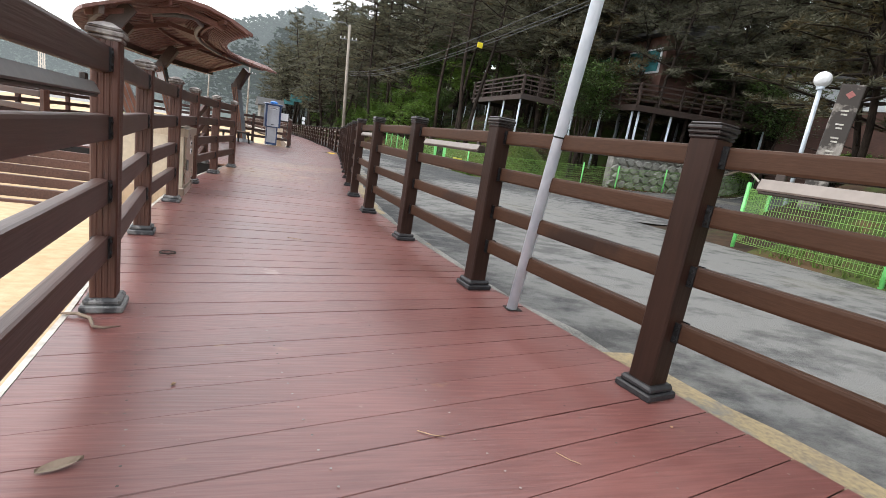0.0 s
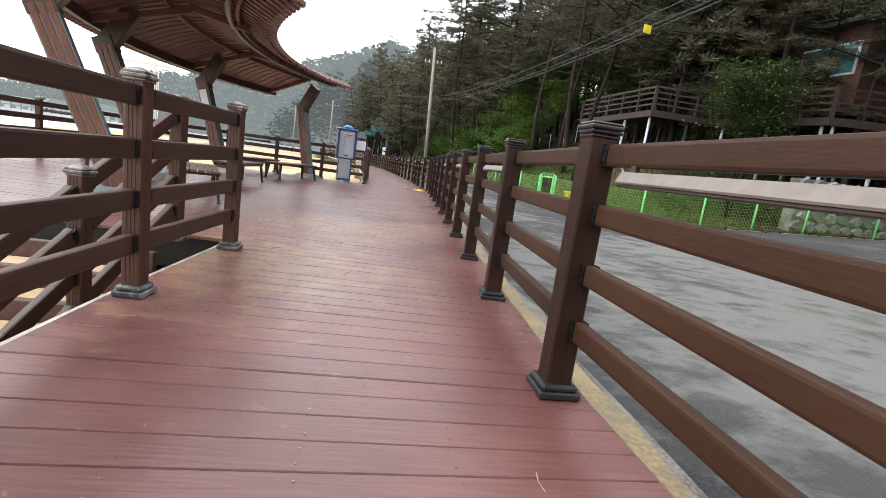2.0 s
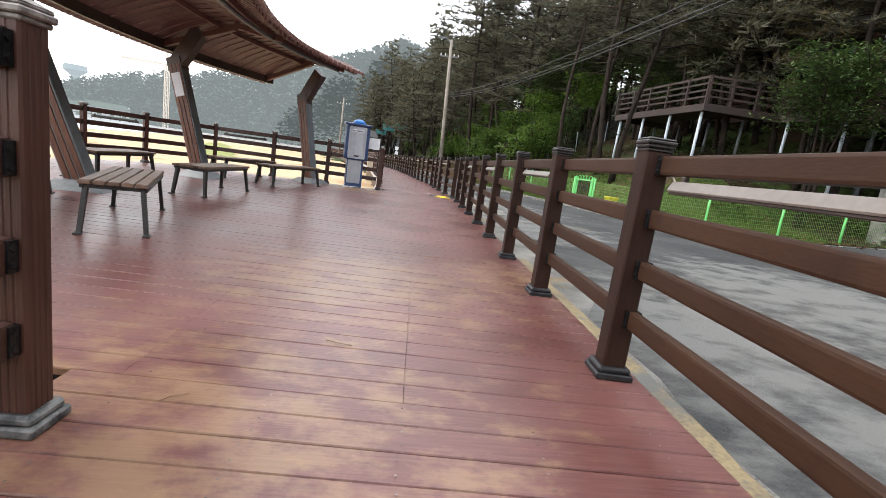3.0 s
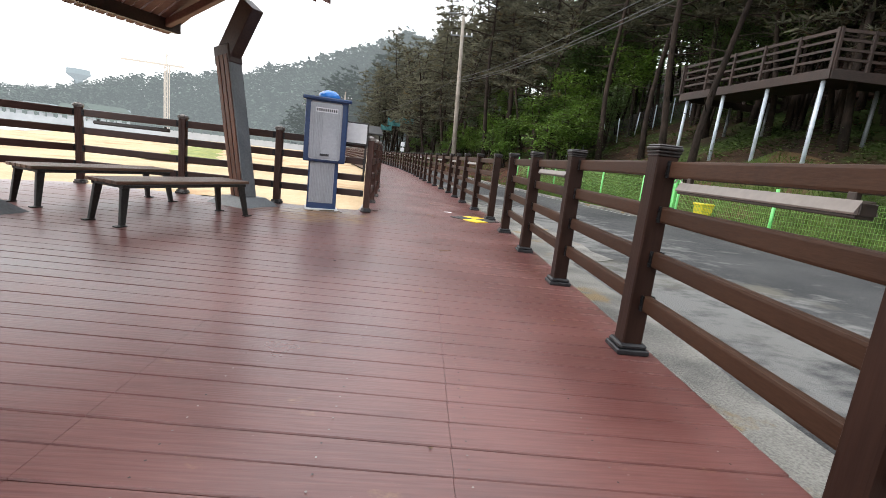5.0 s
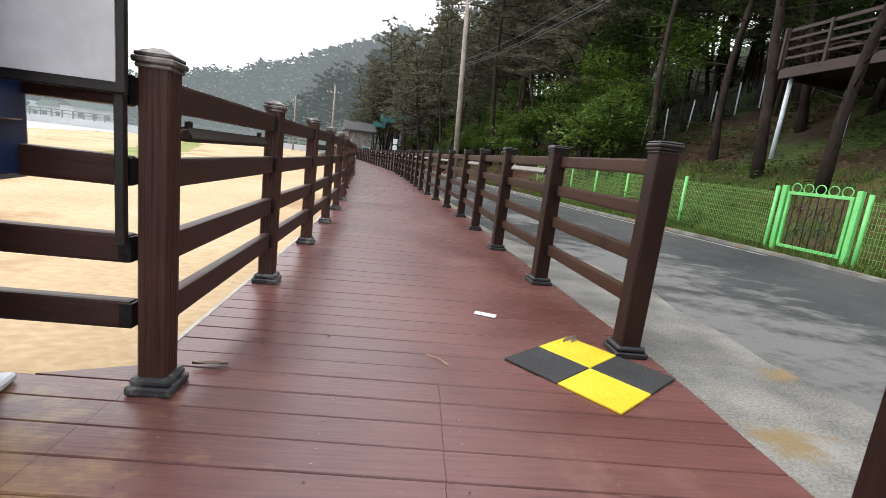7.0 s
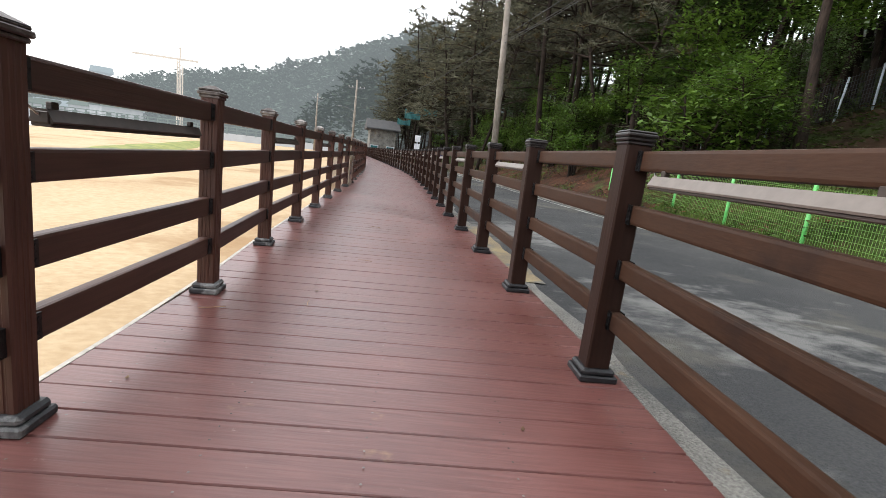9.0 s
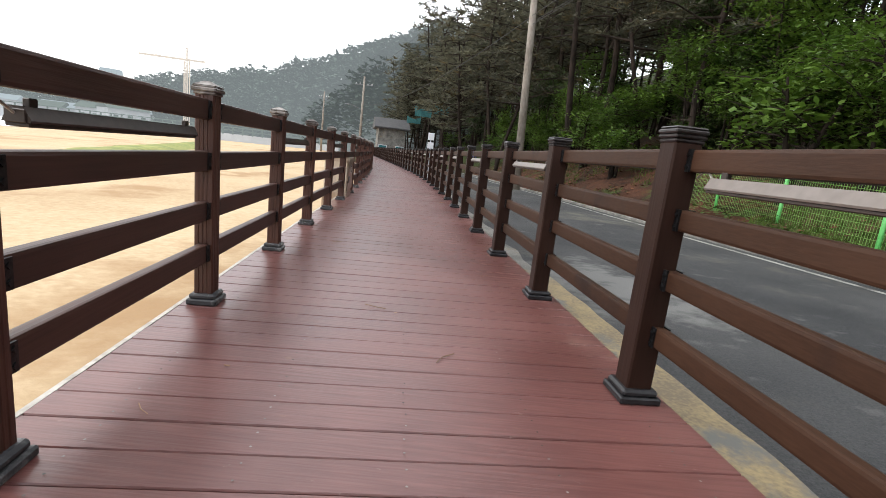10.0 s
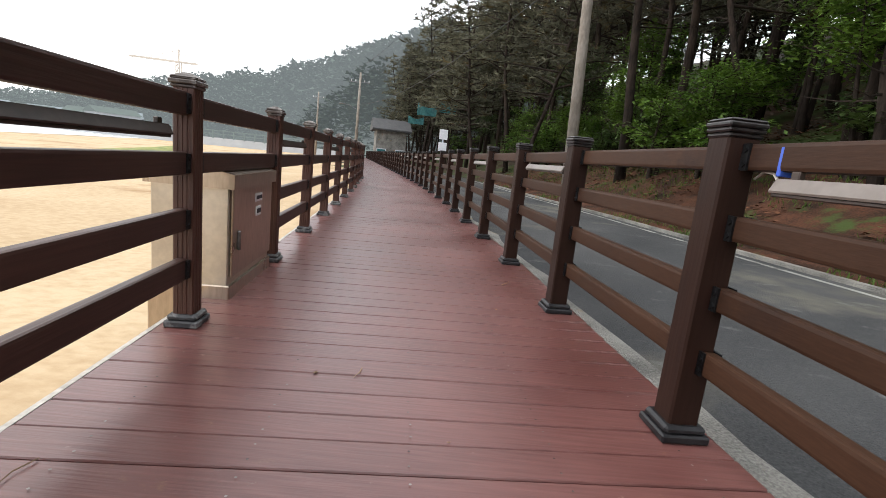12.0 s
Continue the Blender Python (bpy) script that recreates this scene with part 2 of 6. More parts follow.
# ---- plan ----
BAY, POST_H = 1.37, 1.096
RIGHT_LINE = [(-3.0, 3.3), (0.0, 2.35), (2.67, 1.57), (4.02, 1.26), (5.36, 1.035), (6.72, 0.86), (8.1, 0.8), (9.46, 0.83), (12.2, 0.945), (16.3, 1.12), (20.4, 1.26),
              (21.78, 1.285), (23.15, 1.2), (24.5, 1.11), (27.26, 1.02), (28.6, 0.9), (32.7, 0.51), (38.2, 0.06), (44, -0.55), (50, -1.45), (60, -3.3), (80, -7.2), (115, -14)]
LEFT_LINE = [(-3.0, 0.35), (0.0, -0.12), (1.96, -0.4), (3.32, -0.6), (4.7, -0.875), (6.05, -1.035), (7.46, -1.175), (8.8, -1.178), (10.1, -1.13), (21.1, -0.725), (22.5, -0.755),
             (24.5, -0.8), (27.84, -0.985), (29.2, -1.15), (33.27, -1.525), (37.37, -1.85), (44, -2.56), (50, -3.35), (60, -5.2), (80, -9.1), (115, -16)]
ROAD_EDGE = [(-12, 8.3), (8, 7.5), (22, 6.9), (27, 6.6), (33, 5.4), (40, 4.3), (46, 3.6), (50, 2.9), (60, 1.6), (80, -1.9), (115, -8)]


def along(line, y):
    """x of a plan line at y, smooth between its corners."""
    pts = line
    if y <= pts[0][0]:
        return pts[0][1]
    for i in range(len(pts) - 1):
        (y0, x0), (y1, x1) = pts[i], pts[i + 1]
        if y <= y1:
            return x0 + (x1 - x0) * (y - y0) / (y1 - y0)
    return pts[-1][1]


def marks(line, y0, y1, gap):
    """Places along a line a fixed chord apart."""
    out, y = [Vector((along(line, y0), y0, 0))], y0
    while True:
        lo, hi = y, y + gap * 1.01
        for _ in range(30):
            mid = (lo + hi) / 2
            if (Vector((along(line, mid), mid, 0)) - out[-1]).length < gap:
                lo = mid
            else:
                hi = mid
        y = hi
        if y > y1:
            return out
        out.append(Vector((along(line, y), y, 0)))


def right_edge(y):
    return along(RIGHT_LINE, y) + 0.13


def left_edge(y):
    return along(LEFT_LINE, y) - 0.1


PLAT = (10.35, 21.22)


def side_z(x):
    """Height of the side road, which climbs away from the shore road."""
    return -0.1 + 0.055 * max(0.0, x - 8.0) + 0.3 * max(0.0, x - 21.0)


def ground_z(x, y):
    e = along(ROAD_EDGE, y)
    l = left_edge(y)
    if x < l + 0.4:
        d = l - x
        z = -0.6 - 0.01 * max(0.0, d - 2) + 0.05 * noise.noise((x * 0.35, y * 0.35, 0)) + 0.02 * noise.noise((x * 1.7, y * 1.7, 3))
        return max(z, -1.6)
    if x <= e:
        return -0.1
    d = x - e
    rough = 0.22 * noise.noise((x * 0.3, y * 0.3, 5)) * min(1.0, d * 0.5)
    rise = 0.16 * min(d, 1.2) + 0.5 * max(0.0, d - 1.0)
    if rise > 15.0:
        rise = 15.0 + (rise - 15.0) * 0.15
    hill = -0.1 + rise + rough
    if y <= 9.0 or y >= 29.0:
        return hill
    if y < 21.0:
        k = min(1.0, (y - 9.0) / 1.5)
        return hill * (1 - k) + side_z(x) * k
    k = max(0.0, min(1.0, (y - 22.5) / 6.5))
    k = k * k * (3 - 2 * k)
    return hill * k + (side_z(x) + 0.07 * (y - 21.0) * min(1.0, d * 0.4)) * (1 - k)


# ---- ground, road, beach ----
xs = sorted(set([-900, -500, -250, -120] + steps_of(-60, -8, 20) + steps_of(-8, 12, 50) + steps_of(12, 60, 32) + [90, 150, 300, 900]))
ys = sorted(set([-900, -300, -80] + steps_of(-20, 60, 110) + steps_of(60, 130, 28) + [180, 300, 600, 1500]))


def base_z(x, y):
    return ground_z(max(-60, min(60, x)), max(-20, min(115, y))) - 0.03


ground = tagged(put("ground", sheet("ground", xs, ys, base_z, SOIL)), "earth slope rising behind the road", "ground", kind="structure")
sand_xs = [0.35, 0.1, -0.1, -0.3] + steps_of(-0.6, -12, 60) + steps_of(-13, -60, 36) + [-90, -140]


def beach():
    rows = steps_of(-8, 60, 150) + steps_of(61, 130, 40)
    verts, faces = [], []
    for y in rows:
        for s in sand_xs:
            x = left_edge(y) + s
            verts.append((x, y, ground_z(max(-60, min(x, left_edge(y))), min(y, 115)) + 0.0))
    w = len(sand_xs)
    for j in range(len(rows) - 1):
        for i in range(w - 1):
            faces.append((j * w + i, j * w + i + 1, (j + 1) * w + i + 1, (j + 1) * w + i))
    me = bpy.data.meshes.new("beach")
    me.from_pydata(verts, [], faces)
    me.materials.append(SAND)
    me.polygons.foreach_set("use_smooth", [True] * len(me.polygons))
    return me


tagged(put("beach", beach()), "wide tan sand beach with ripples", "sand", kind="structure")


def ribbon(name, rows, left, right, z, material, n=8, lift=0.0):
    verts, faces = [], []
    for y in rows:
        a, b = left(y), right(y)
        for i in range(n + 1):
            verts.append((a + (b - a) * i / n, y, z + lift))
    w = n + 1
    for j in range(len(rows) - 1):
        for i in range(n):
            faces.append((j * w + i, j * w + i + 1, (j + 1) * w + i + 1, (j + 1) * w + i))
    me = bpy.data.meshes.new(name)
    me.from_pydata(verts, [], faces)
    me.materials.append(material)
    return me


road_rows = steps_of(-12, 115, 254)
road = tagged(put("road", ribbon("road", road_rows, lambda y: right_edge(y) - 0.3, lambda y: along(ROAD_EDGE, y), -0.085, ASPHALT)),
              "worn grey asphalt road with pale cement patches", "road", kind="structure")
side_mesh = ribbon("side_road", steps_of(10.3, 20.75, 22), lambda y: along(ROAD_EDGE, y) - 0.2, lambda y: min(24.0, 9.5 + max(0.0, y - 10.3) * 2.1), 0.0, ASPHALT, 34)
for v in side_mesh.vertices:
    v.co.z = side_z(v.co.x) + 0.019
tagged(put("side_road", side_mesh),
       "asphalt side road leading to the hillside", "road", kind="structure")
tagged(put("pavement", ribbon("pavement", road_rows, lambda y: right_edge(y) - 0.3, lambda y: right_edge(y) + (1.0 if 19 < y < 25.5 else 0.46 if 12 < y < 26 else 0.22) + (0.3 if 19 < y < 25.5 else 0.13) * noise.noise((y * 1.3, 2, 0)), -0.079, CONCRETE, 2)),
       "rough concrete strip with yellow paint beside the deck", "pavement", kind="structure")

# grassy verge behind the road
def verge_rows(y0, y1):
    verts, faces = [], []
    rows = steps_of(y0, y1, int((y1 - y0) / 0.6))
    offs = (0.05, 0.3, 0.7, 1.2, 1.8, 2.5, 3.4, 4.4)
    for y in rows:
        for d in offs:
            x = along(ROAD_EDGE, y) + d * (1 + 0.12 * noise.noise((d, y * 0.5, 1)))
            verts.append((x, y, ground_z(x, y) + (0.012 if d > 0.1 else -0.05) - (0.12 if d > 4 else 0)))
    w = len(offs)
    for j in range(len(rows) - 1):
        for k in range(w - 1):
            faces.append((j * w + k, j * w + k + 1, (j + 1) * w + k + 1, (j + 1) * w + k))
    return verts, faces


for number, (y0, y1) in enumerate(((-12, 7.6), (28.6, 37.5), (37.5, 62))):
    v, f = verge_rows(y0, y1)
    me = bpy.data.meshes.new("verge")
    me.from_pydata(v, [], f)
    me.materials.append(LITTER if y0 > 37 else TURF)
    me.polygons.foreach_set("use_smooth", [True] * len(me.polygons))
    tagged(put("verge", me), "red-brown leaf litter on the bank above the road" if y0 > 37 else "rough green grass bank above the road", "bank", kind="structure")
lawn_xs = [0.03, 0.4, 0.9] + steps_of(1.5, 5.6, 10)
lawn_v, lawn_f = [], []
lawn_ys = steps_of(21.0, 29.0, 20)
for y in lawn_ys:
    for d in lawn_xs:
        x = along(ROAD_EDGE, y) + d
        lawn_v.append((x, y, ground_z(x, y) + (0.015 if d > 0.1 else -0.03)))
for j in range(len(lawn_ys) - 1):
    for k in range(len(lawn_xs) - 1):
        o = j * len(lawn_xs) + k
        lawn_f.append((o, o + 1, o + 1 + len(lawn_xs), o + len(lawn_xs)))
me = bpy.data.meshes.new("lawn")
me.from_pydata(lawn_v, [], lawn_f)
me.materials.append(TURF)
me.polygons.foreach_set("use_smooth", [True] * len(me.polygons))
tagged(put("lawn", me), "gently sloping green lawn behind the mesh fence", "lawn", kind="structure")
verts, faces = [], []
for k in range(40000):
    y = random.uniform(-6, 7.4) if k % 6 == 0 else random.uniform(21.3, 37.5) if k % 4 else random.uniform(37.5, 58)
    d = random.uniform(0.0, 1.0) ** 1.3 * (5.2 if 21 < y < 29 else 4.2) + 0.12
    if y > 37.5 and noise.noise((d * 0.8, y * 0.45, 7)) < 0.02:
        continue
    x = along(ROAD_EDGE, y) + d
    z = ground_z(x, y)
    h = random.uniform(0.06, 0.2)
    a = random.uniform(0, 6.28)
    ux, uy = math.cos(a) * 0.012, math.sin(a) * 0.012
    lx, ly = random.uniform(-0.6, 0.6) * h, random.uniform(-0.6, 0.6) * h
    o = len(verts)
    verts += [(x - ux, y - uy, z), (x + ux, y + uy, z), (x + lx, y + ly, z + h)]
    faces.append((o, o + 1, o + 2))
me = bpy.data.meshes.new("grass")
me.from_pydata(verts, [], faces)
me.materials.append(GRASS)
tagged(put("grass", me), "tufts of fresh green grass on the bank", "grass", kind="stuff")

UNDERGROWTH = shade("undergrowth_leaves", (0.03, 0.058, 0.014), (0.095, 0.145, 0.034), 0.6, 0, 3, 0.5, bump=0, space="World", per_island=0.4, spec=0.25, thin=0.25)
DEADLEAF = shade("dead_leaves", (0.05, 0.022, 0.013), (0.15, 0.066, 0.036), 0.85, 0, 5, 0.8, bump=0, space="World", per_island=0.4, spec=0.15)
verts, faces, lverts, lfaces = [], [], [], []
for k in range(16000):
    y, d = random.uniform(20.5, 64), random.uniform(0.5, 13)
    x = along(ROAD_EDGE, y) + d
    if 21 < y < 29 and d < 4 or noise.noise((x * 0.35, y * 0.35, 11)) < -0.12:
        continue
    z = ground_z(x, y)
    leafy = noise.noise((x * 0.22, y * 0.22, 4)) > -0.02 and (y < 39 or d > 3 or k % 5 == 0)
    v, f = (verts, faces) if leafy else (lverts, lfaces)
    for _ in range(4 if leafy else 2):
        p = Vector((x + random.uniform(-0.3, 0.3), y + random.uniform(-0.3, 0.3), z + (random.uniform(0.05, 0.45) if leafy else random.uniform(0.01, 0.06))))
        a, tip = random.uniform(0, 6.28), random.uniform(-0.35, 0.35)
        u = Vector((math.cos(a), math.sin(a), tip)) * random.uniform(0.07, 0.15)
        w = Vector((-math.sin(a), math.cos(a), random.uniform(-0.3, 0.3))) * random.uniform(0.03, 0.06)
        o = len(v)
        v += [tuple(p), tuple(p + u * 0.5 + w), tuple(p + u), tuple(p + u * 0.5 - w)]
        f.append((o, o + 1, o + 2, o + 3))
for name, v, f, m, words in (("undergrowth", verts, faces, UNDERGROWTH, "low green undergrowth on the wooded slope"), ("leaf_litter", lverts, lfaces, DEADLEAF, "red-brown dead leaves on the slope")):
    me = bpy.data.meshes.new(name)
    me.from_pydata(v, [], f)
    me.materials.append(m)
    tagged(put(name, me), words, "plants" if name == "undergrowth" else "leaves", kind="stuff")

PAINT = shade("worn_yellow_paint", (0.19, 0.15, 0.1), (0.38, 0.29, 0.15), 0.7, 0, 50, 3, bump=0.2, space="World", dark=(0.16, 0.155, 0.14), dark_at=0.58)
for y0, y1 in ((-4, 3.2), (7.2, 14.0), (29.2, 32.4)):
    tagged(put("kerb_paint", ribbon("kerb_paint", steps_of(y0, y1, 40), lambda y: right_edge(y) - 0.02, lambda y: right_edge(y) + (0.34 if y < 4 else 0.3 if y > 28 else 0.19) + 0.05 * noise.noise((y * 2.3, 4, 0)), -0.074, PAINT, 1)),
           "worn yellow paint along the deck edge", "road paint", kind="structure")


# ---- railings ----
def post_data(fluted, material):
    """A square post; the fluted kind has shallow grooves down each face."""
    h = POST_H - 0.07
    bm = bmesh.new()
    if not fluted:
        box(bm, 0.108, 0.108, h, pose(0, 0, h / 2), 0.007, 1)
        return data_of("post", bm, material)
    outline = []
    for a in range(4):
        face = [(-0.051, 0.059), (-0.029, 0.059), (-0.026, 0.0562), (-0.021, 0.0562), (-0.018, 0.059), (-0.004, 0.059), (-0.001, 0.0562), (0.003, 0.0562), (0.006, 0.059),
                (0.02, 0.059), (0.023, 0.0562), (0.028, 0.0562), (0.031, 0.059), (0.051, 0.059)]
        r = Matrix.Rotation(radians(-90 * a), 3, "Z")
        outline += [r @ Vector((x, y, 0)) * 0.78 for x, y in face]
    low = [bm.verts.new(v) for v in outline]
    top = [bm.verts.new(v + Vector((0, 0, h))) for v in outline]
    n = len(outline)
    for k in range(n):
        bm.faces.new((low[k], low[(k + 1) % n], top[(k + 1) % n], top[k]))
    bm.faces.new(low)
    bm.faces.new(top)
    return data_of("post", bm, material)


def flat_cap_data(material):
    """Three stacked black plates with rounded rims."""
    bm = bmesh.new()
    for s, z, h in ((0.116, 0.006, 0.014), (0.124, 0.022, 0.014), (0.13, 0.039, 0.016), (0.122, 0.052, 0.01)):
        box(bm, s, s, h, pose(0, 0, z), 0.005)
    return data_of("post_cap", bm, material)


def cap_data(material, k=1.0):
    bm = bmesh.new()
    for s, z, h in ((0.13, 0.0, 0.014), (0.148, 0.016, 0.018), (0.136, 0.03, 0.01)):
        box(bm, s * k, s * k, h, pose(0, 0, z), 0.004)
    top = bmesh.ops.create_cone(bm, segments=4, radius1=0.096 * k, radius2=0.02, depth=0.02, cap_ends=True)["verts"]
    bmesh.ops.transform(bm, matrix=pose(0, 0, 0.045, 0, 0, 45), verts=top)
    return data_of("post_cap", bm, material)


def skirt_data(material, k=1.0):
    bm = bmesh.new()
    box(bm, 0.172 * k, 0.172 * k, 0.03, pose(0, 0, 0.015), 0.006)
    box(bm, 0.15 * k, 0.15 * k, 0.03, pose(0, 0, 0.042), 0.01)
    return data_of("post_skirt", bm, material)


def rail_data(length, material, high):
    bm = bmesh.new()
    box(bm, length, 0.05, high, None, 0.012, 2)
    return data_of("rail", bm, material)


def bracket_data():
    bm = bmesh.new()
    box(bm, 0.036, 0.008, 0.082, pose(0.014, -0.028, 0))
    box(bm, 0.036, 0.008, 0.082, pose(0.014, 0.028, 0))
    box(bm, 0.006, 0.062, 0.082, pose(-0.003, 0, 0))
    for s in (-1, 1):
        for z in (-0.022, 0.022):
            box(bm, 0.014, 0.006, 0.014, pose(0.018, 0.033 * s, z, 0, 45, 0))
    return data_of("rail_bracket", bm, BRACKET)


RAIL_Z = {"right": (0.964, 0.744, 0.51, 0.285), "left": (0.95, 0.712, 0.478, 0.264)}
PARTS_RIGHT = dict(post=post_data(False, POST), cap=flat_cap_data(CAPM), skirt=skirt_data(SKIRT), rail=RAIL, side="right", high=0.08, out=0.03, tall=1.008)
PARTS_LEFT = dict(post=post_data(True, POST_OLD), cap=cap_data(CAP_OLD, 0.8), skirt=skirt_data(SKIRT_OLD, 0.87), rail=RAIL_OLD, side="left", high=0.096, out=0.0, tall=1.03)
BRACKET_ME = bracket_data()
RAIL_CACHE = {}


def lamp_bar(length, lit):
    """A slim light housing hung under a top rail on two short stems."""
    ob = new("rail_light", None)
    bm = bmesh.new()
    prof = [(-0.034, -0.02), (0.034, -0.02), (0.036, -0.014), (0.018, 0.02), (-0.018, 0.02)]
    ends = []
    for x in (-length / 2, length / 2):
        ends.append([bm.verts.new((x, a, b)) for a, b in prof])
    for k in range(5):
        bm.faces.new((ends[0][k], ends[0][(k + 1) % 5], ends[1][(k + 1) % 5], ends[1][k]))
    bm.faces.new(ends[0])
    bm.faces.new(ends[1][::-1])
    part("housing", bm, LAMPBAR if lit else LAMPDARK, ob)
    bm = bmesh.new()
    box(bm, length - 0.006, 0.06, 0.012, pose(0, 0.0, -0.025), 0.003)
    part("diffuser", bm, LAMPDARK, ob)
    for s in (-1, 1):
        bm = bmesh.new()
        box(bm, 0.03, 0.02, 0.024, pose(s * (length / 2 - 0.05), 0, 0.03), 0.003)
        part("stem", bm, LAMPDARK, ob)
        bm = bmesh.new()
        box(bm, 0.006, 0.05, 0.034, pose(s * (length / 2 + 0.002), 0, -0.004), 0.002)
        part("end_cap", bm, LAMPDARK, ob)
    bm = bmesh.new()
    tube(bm, [(length / 2 + 0.0, 0, 0.0), (length / 2 + 0.05, -0.01, 0.035), (length / 2 + 0.1, -0.02, 0.04), (length / 2 + 0.16, -0.04, 0.018)], 0.004, 6)
    part("cable", bm, EDGE, ob, "pale loose cable")
    return ob


def railing(name, spots, kit, label, gaps=(), lamps=(), lit=True, side=1, bare=(), short=()):
    """A run of posts and four rails between them; gaps: bays left open; lamps: bays with a light under the top rail."""
    run = tagged(new(name), label, "railing", group="deck railings")
    n = len(spots)
    for i, p in enumerate(spots):
        d = (spots[min(n - 1, i + 1)] - spots[max(0, i - 1)])
        a = math.degrees(math.atan2(d.y, d.x))
        m = pose(p.x, p.y, p.z, random.uniform(-0.4, 0.4), random.uniform(-0.4, 0.4), a + random.uniform(-1.5, 1.5))
        if i not in bare:
            post = put("post", kit["post"], run, m @ Matrix.Diagonal((1, 1, kit["tall"], 1)))
            put("post_cap", kit["cap"], post, pose(0, 0, POST_H - 0.073))
            put("post_skirt", kit["skirt"], post)
        if i == n - 1 or i in gaps:
            continue
        q = spots[i + 1]
        length = round((q - p).length - 0.1, 2)
        ang = math.degrees(math.atan2(q.y - p.y, q.x - p.x))
        tilt = -math.degrees(math.atan2(q.z - p.z, math.hypot(q.x - p.x, q.y - p.y)))
        if (length, kit["rail"].name) not in RAIL_CACHE:
            RAIL_CACHE[length, kit["rail"].name] = rail_data(length, kit["rail"], kit["high"])
        for z in RAIL_Z[kit["side"]][:2 if i in short else 4]:
            mid = (p + q) / 2 + Vector((math.sin(radians(ang)), -math.cos(radians(ang)), 0)) * kit["out"]
            rail = put("rail", RAIL_CACHE[length, kit["rail"].name], run, pose(mid.x, mid.y, mid.z + z * kit["tall"] + random.uniform(-0.004, 0.004), 0, tilt, ang))
            if p.y < 45:
                put("rail_bracket", BRACKET_ME, rail, pose(-length / 2 - 0.002, 0, 0))
                put("rail_bracket", BRACKET_ME, rail, pose(length / 2 + 0.002, 0, 0, 0, 0, 180))
        if i in lamps:
            mid = (p + q) / 2
            off = Vector((math.sin(radians(ang)), -math.cos(radians(ang)), 0)) * 0.015 * side
            master = LAMP_LIT if lit else LAMP_DIM
            copy_thing(master, pose(mid.x + off.x, mid.y + off.y, mid.z + (0.893 if lit else 0.87), 0, 0, ang + (0 if side > 0 else 180)))
    return run


LAMP_LIT = tagged(lamp_bar(0.94, True), "slim light bar hung under the top rail, coloured pale as if sky-lit", "light bar", group="rail lights")
LAMP_DIM = tagged(lamp_bar(1.0, False), "slim brown light bar hung under the top rail, coloured dark as if unlit", "light bar", group="rail lights")

right_spots = marks(RIGHT_LINE, 2.67 - 3 * 1.32, 112, BAY)
first = min(range(len(right_spots)), key=lambda i: abs(right_spots[i].y - 2.67))
shift_y = 2.67 - right_spots[first].y
right_spots = marks(RIGHT_LINE, 2.67 - 3 * 1.32 + shift_y, 112, BAY)
mat_post = min(range(len(right_spots)), key=lambda i: abs(right_spots[i].y - 21.78))
railing("railing", right_spots, PARTS_RIGHT, "brown composite deck railing with four rails beside the road", gaps=(mat_post - 1,),
        lamps=[i for i in range(len(right_spots)) if (i - first) % 2 == 1 and i != mat_post - 1 and i < first + 40], lit=True, side=1)

left_a = [Vector((along(LEFT_LINE, y), y, 0)) for y in (0.6, 1.96, 3.32, 4.7, 6.05, 7.46, 8.8, 10.1)]
railing("railing", left_a, PARTS_LEFT, "dark red-brown composite deck railing with fluted posts", short=(4,), lamps=(1,), lit=False, side=-1)
left_b = [Vector((along(LEFT_LINE, v), v, 0)) for v in (21.1, 22.5, 23.83, 25.17, 26.5)] + marks(LEFT_LINE, 27.84, 112, 1.362)
first_l = min(range(len(left_b)), key=lambda i: abs(left_b[i].y - 27.84))
railing("railing", left_b, PARTS_LEFT, "dark red-brown composite railing beside the beach", short=(first_l + 6,),
        lamps=[i for i in range(len(left_b)) if (i - first_l) % 2 == 1 and i < first_l + 30], lit=False, side=-1)
rim = [Vector((x, 21.08, 0)) for x in (-0.74, -2.03, -3.36, -4.75)] + [Vector(p) for p in
       ((-5.9, 20.15, 0), (-6.4, 18.87, 0), (-6.55, 17.5, 0), (-6.5, 16.13, 0), (-6.4, 14.76, 0), (-6.2, 13.4, 0), (-5.8, 12.1, 0), (-5.0, 11.0, 0), (-3.9, 10.3, 0))]
railing("railing", rim, PARTS_LEFT, "dark brown railing round the resting platform", lamps=(2, 4, 6, 8), lit=False, side=1, bare=(0,))

# ---- deck ----
deck = tagged(new("deck"), "red-brown composite plank walkway and resting platform", "deck", kind="structure")
PITCH, DECK_START = 0.1451, -2.965


def platform_left(y):
    if y < PLAT[0] or y > PLAT[1]:
        return None
    best = None
    for a, b in zip(rim, rim[1:] + [Vector((-1.2, 10.3, 0))]):
        lo, hi = sorted((a.y, b.y))
        if lo <= y <= hi and hi - lo > 1e-6:
            x = a.x + (b.x - a.x) * (y - a.y) / (b.y - a.y)
            best = x if best is None else min(best, x)
    return (best if best is not None else -1.0) - 0.15


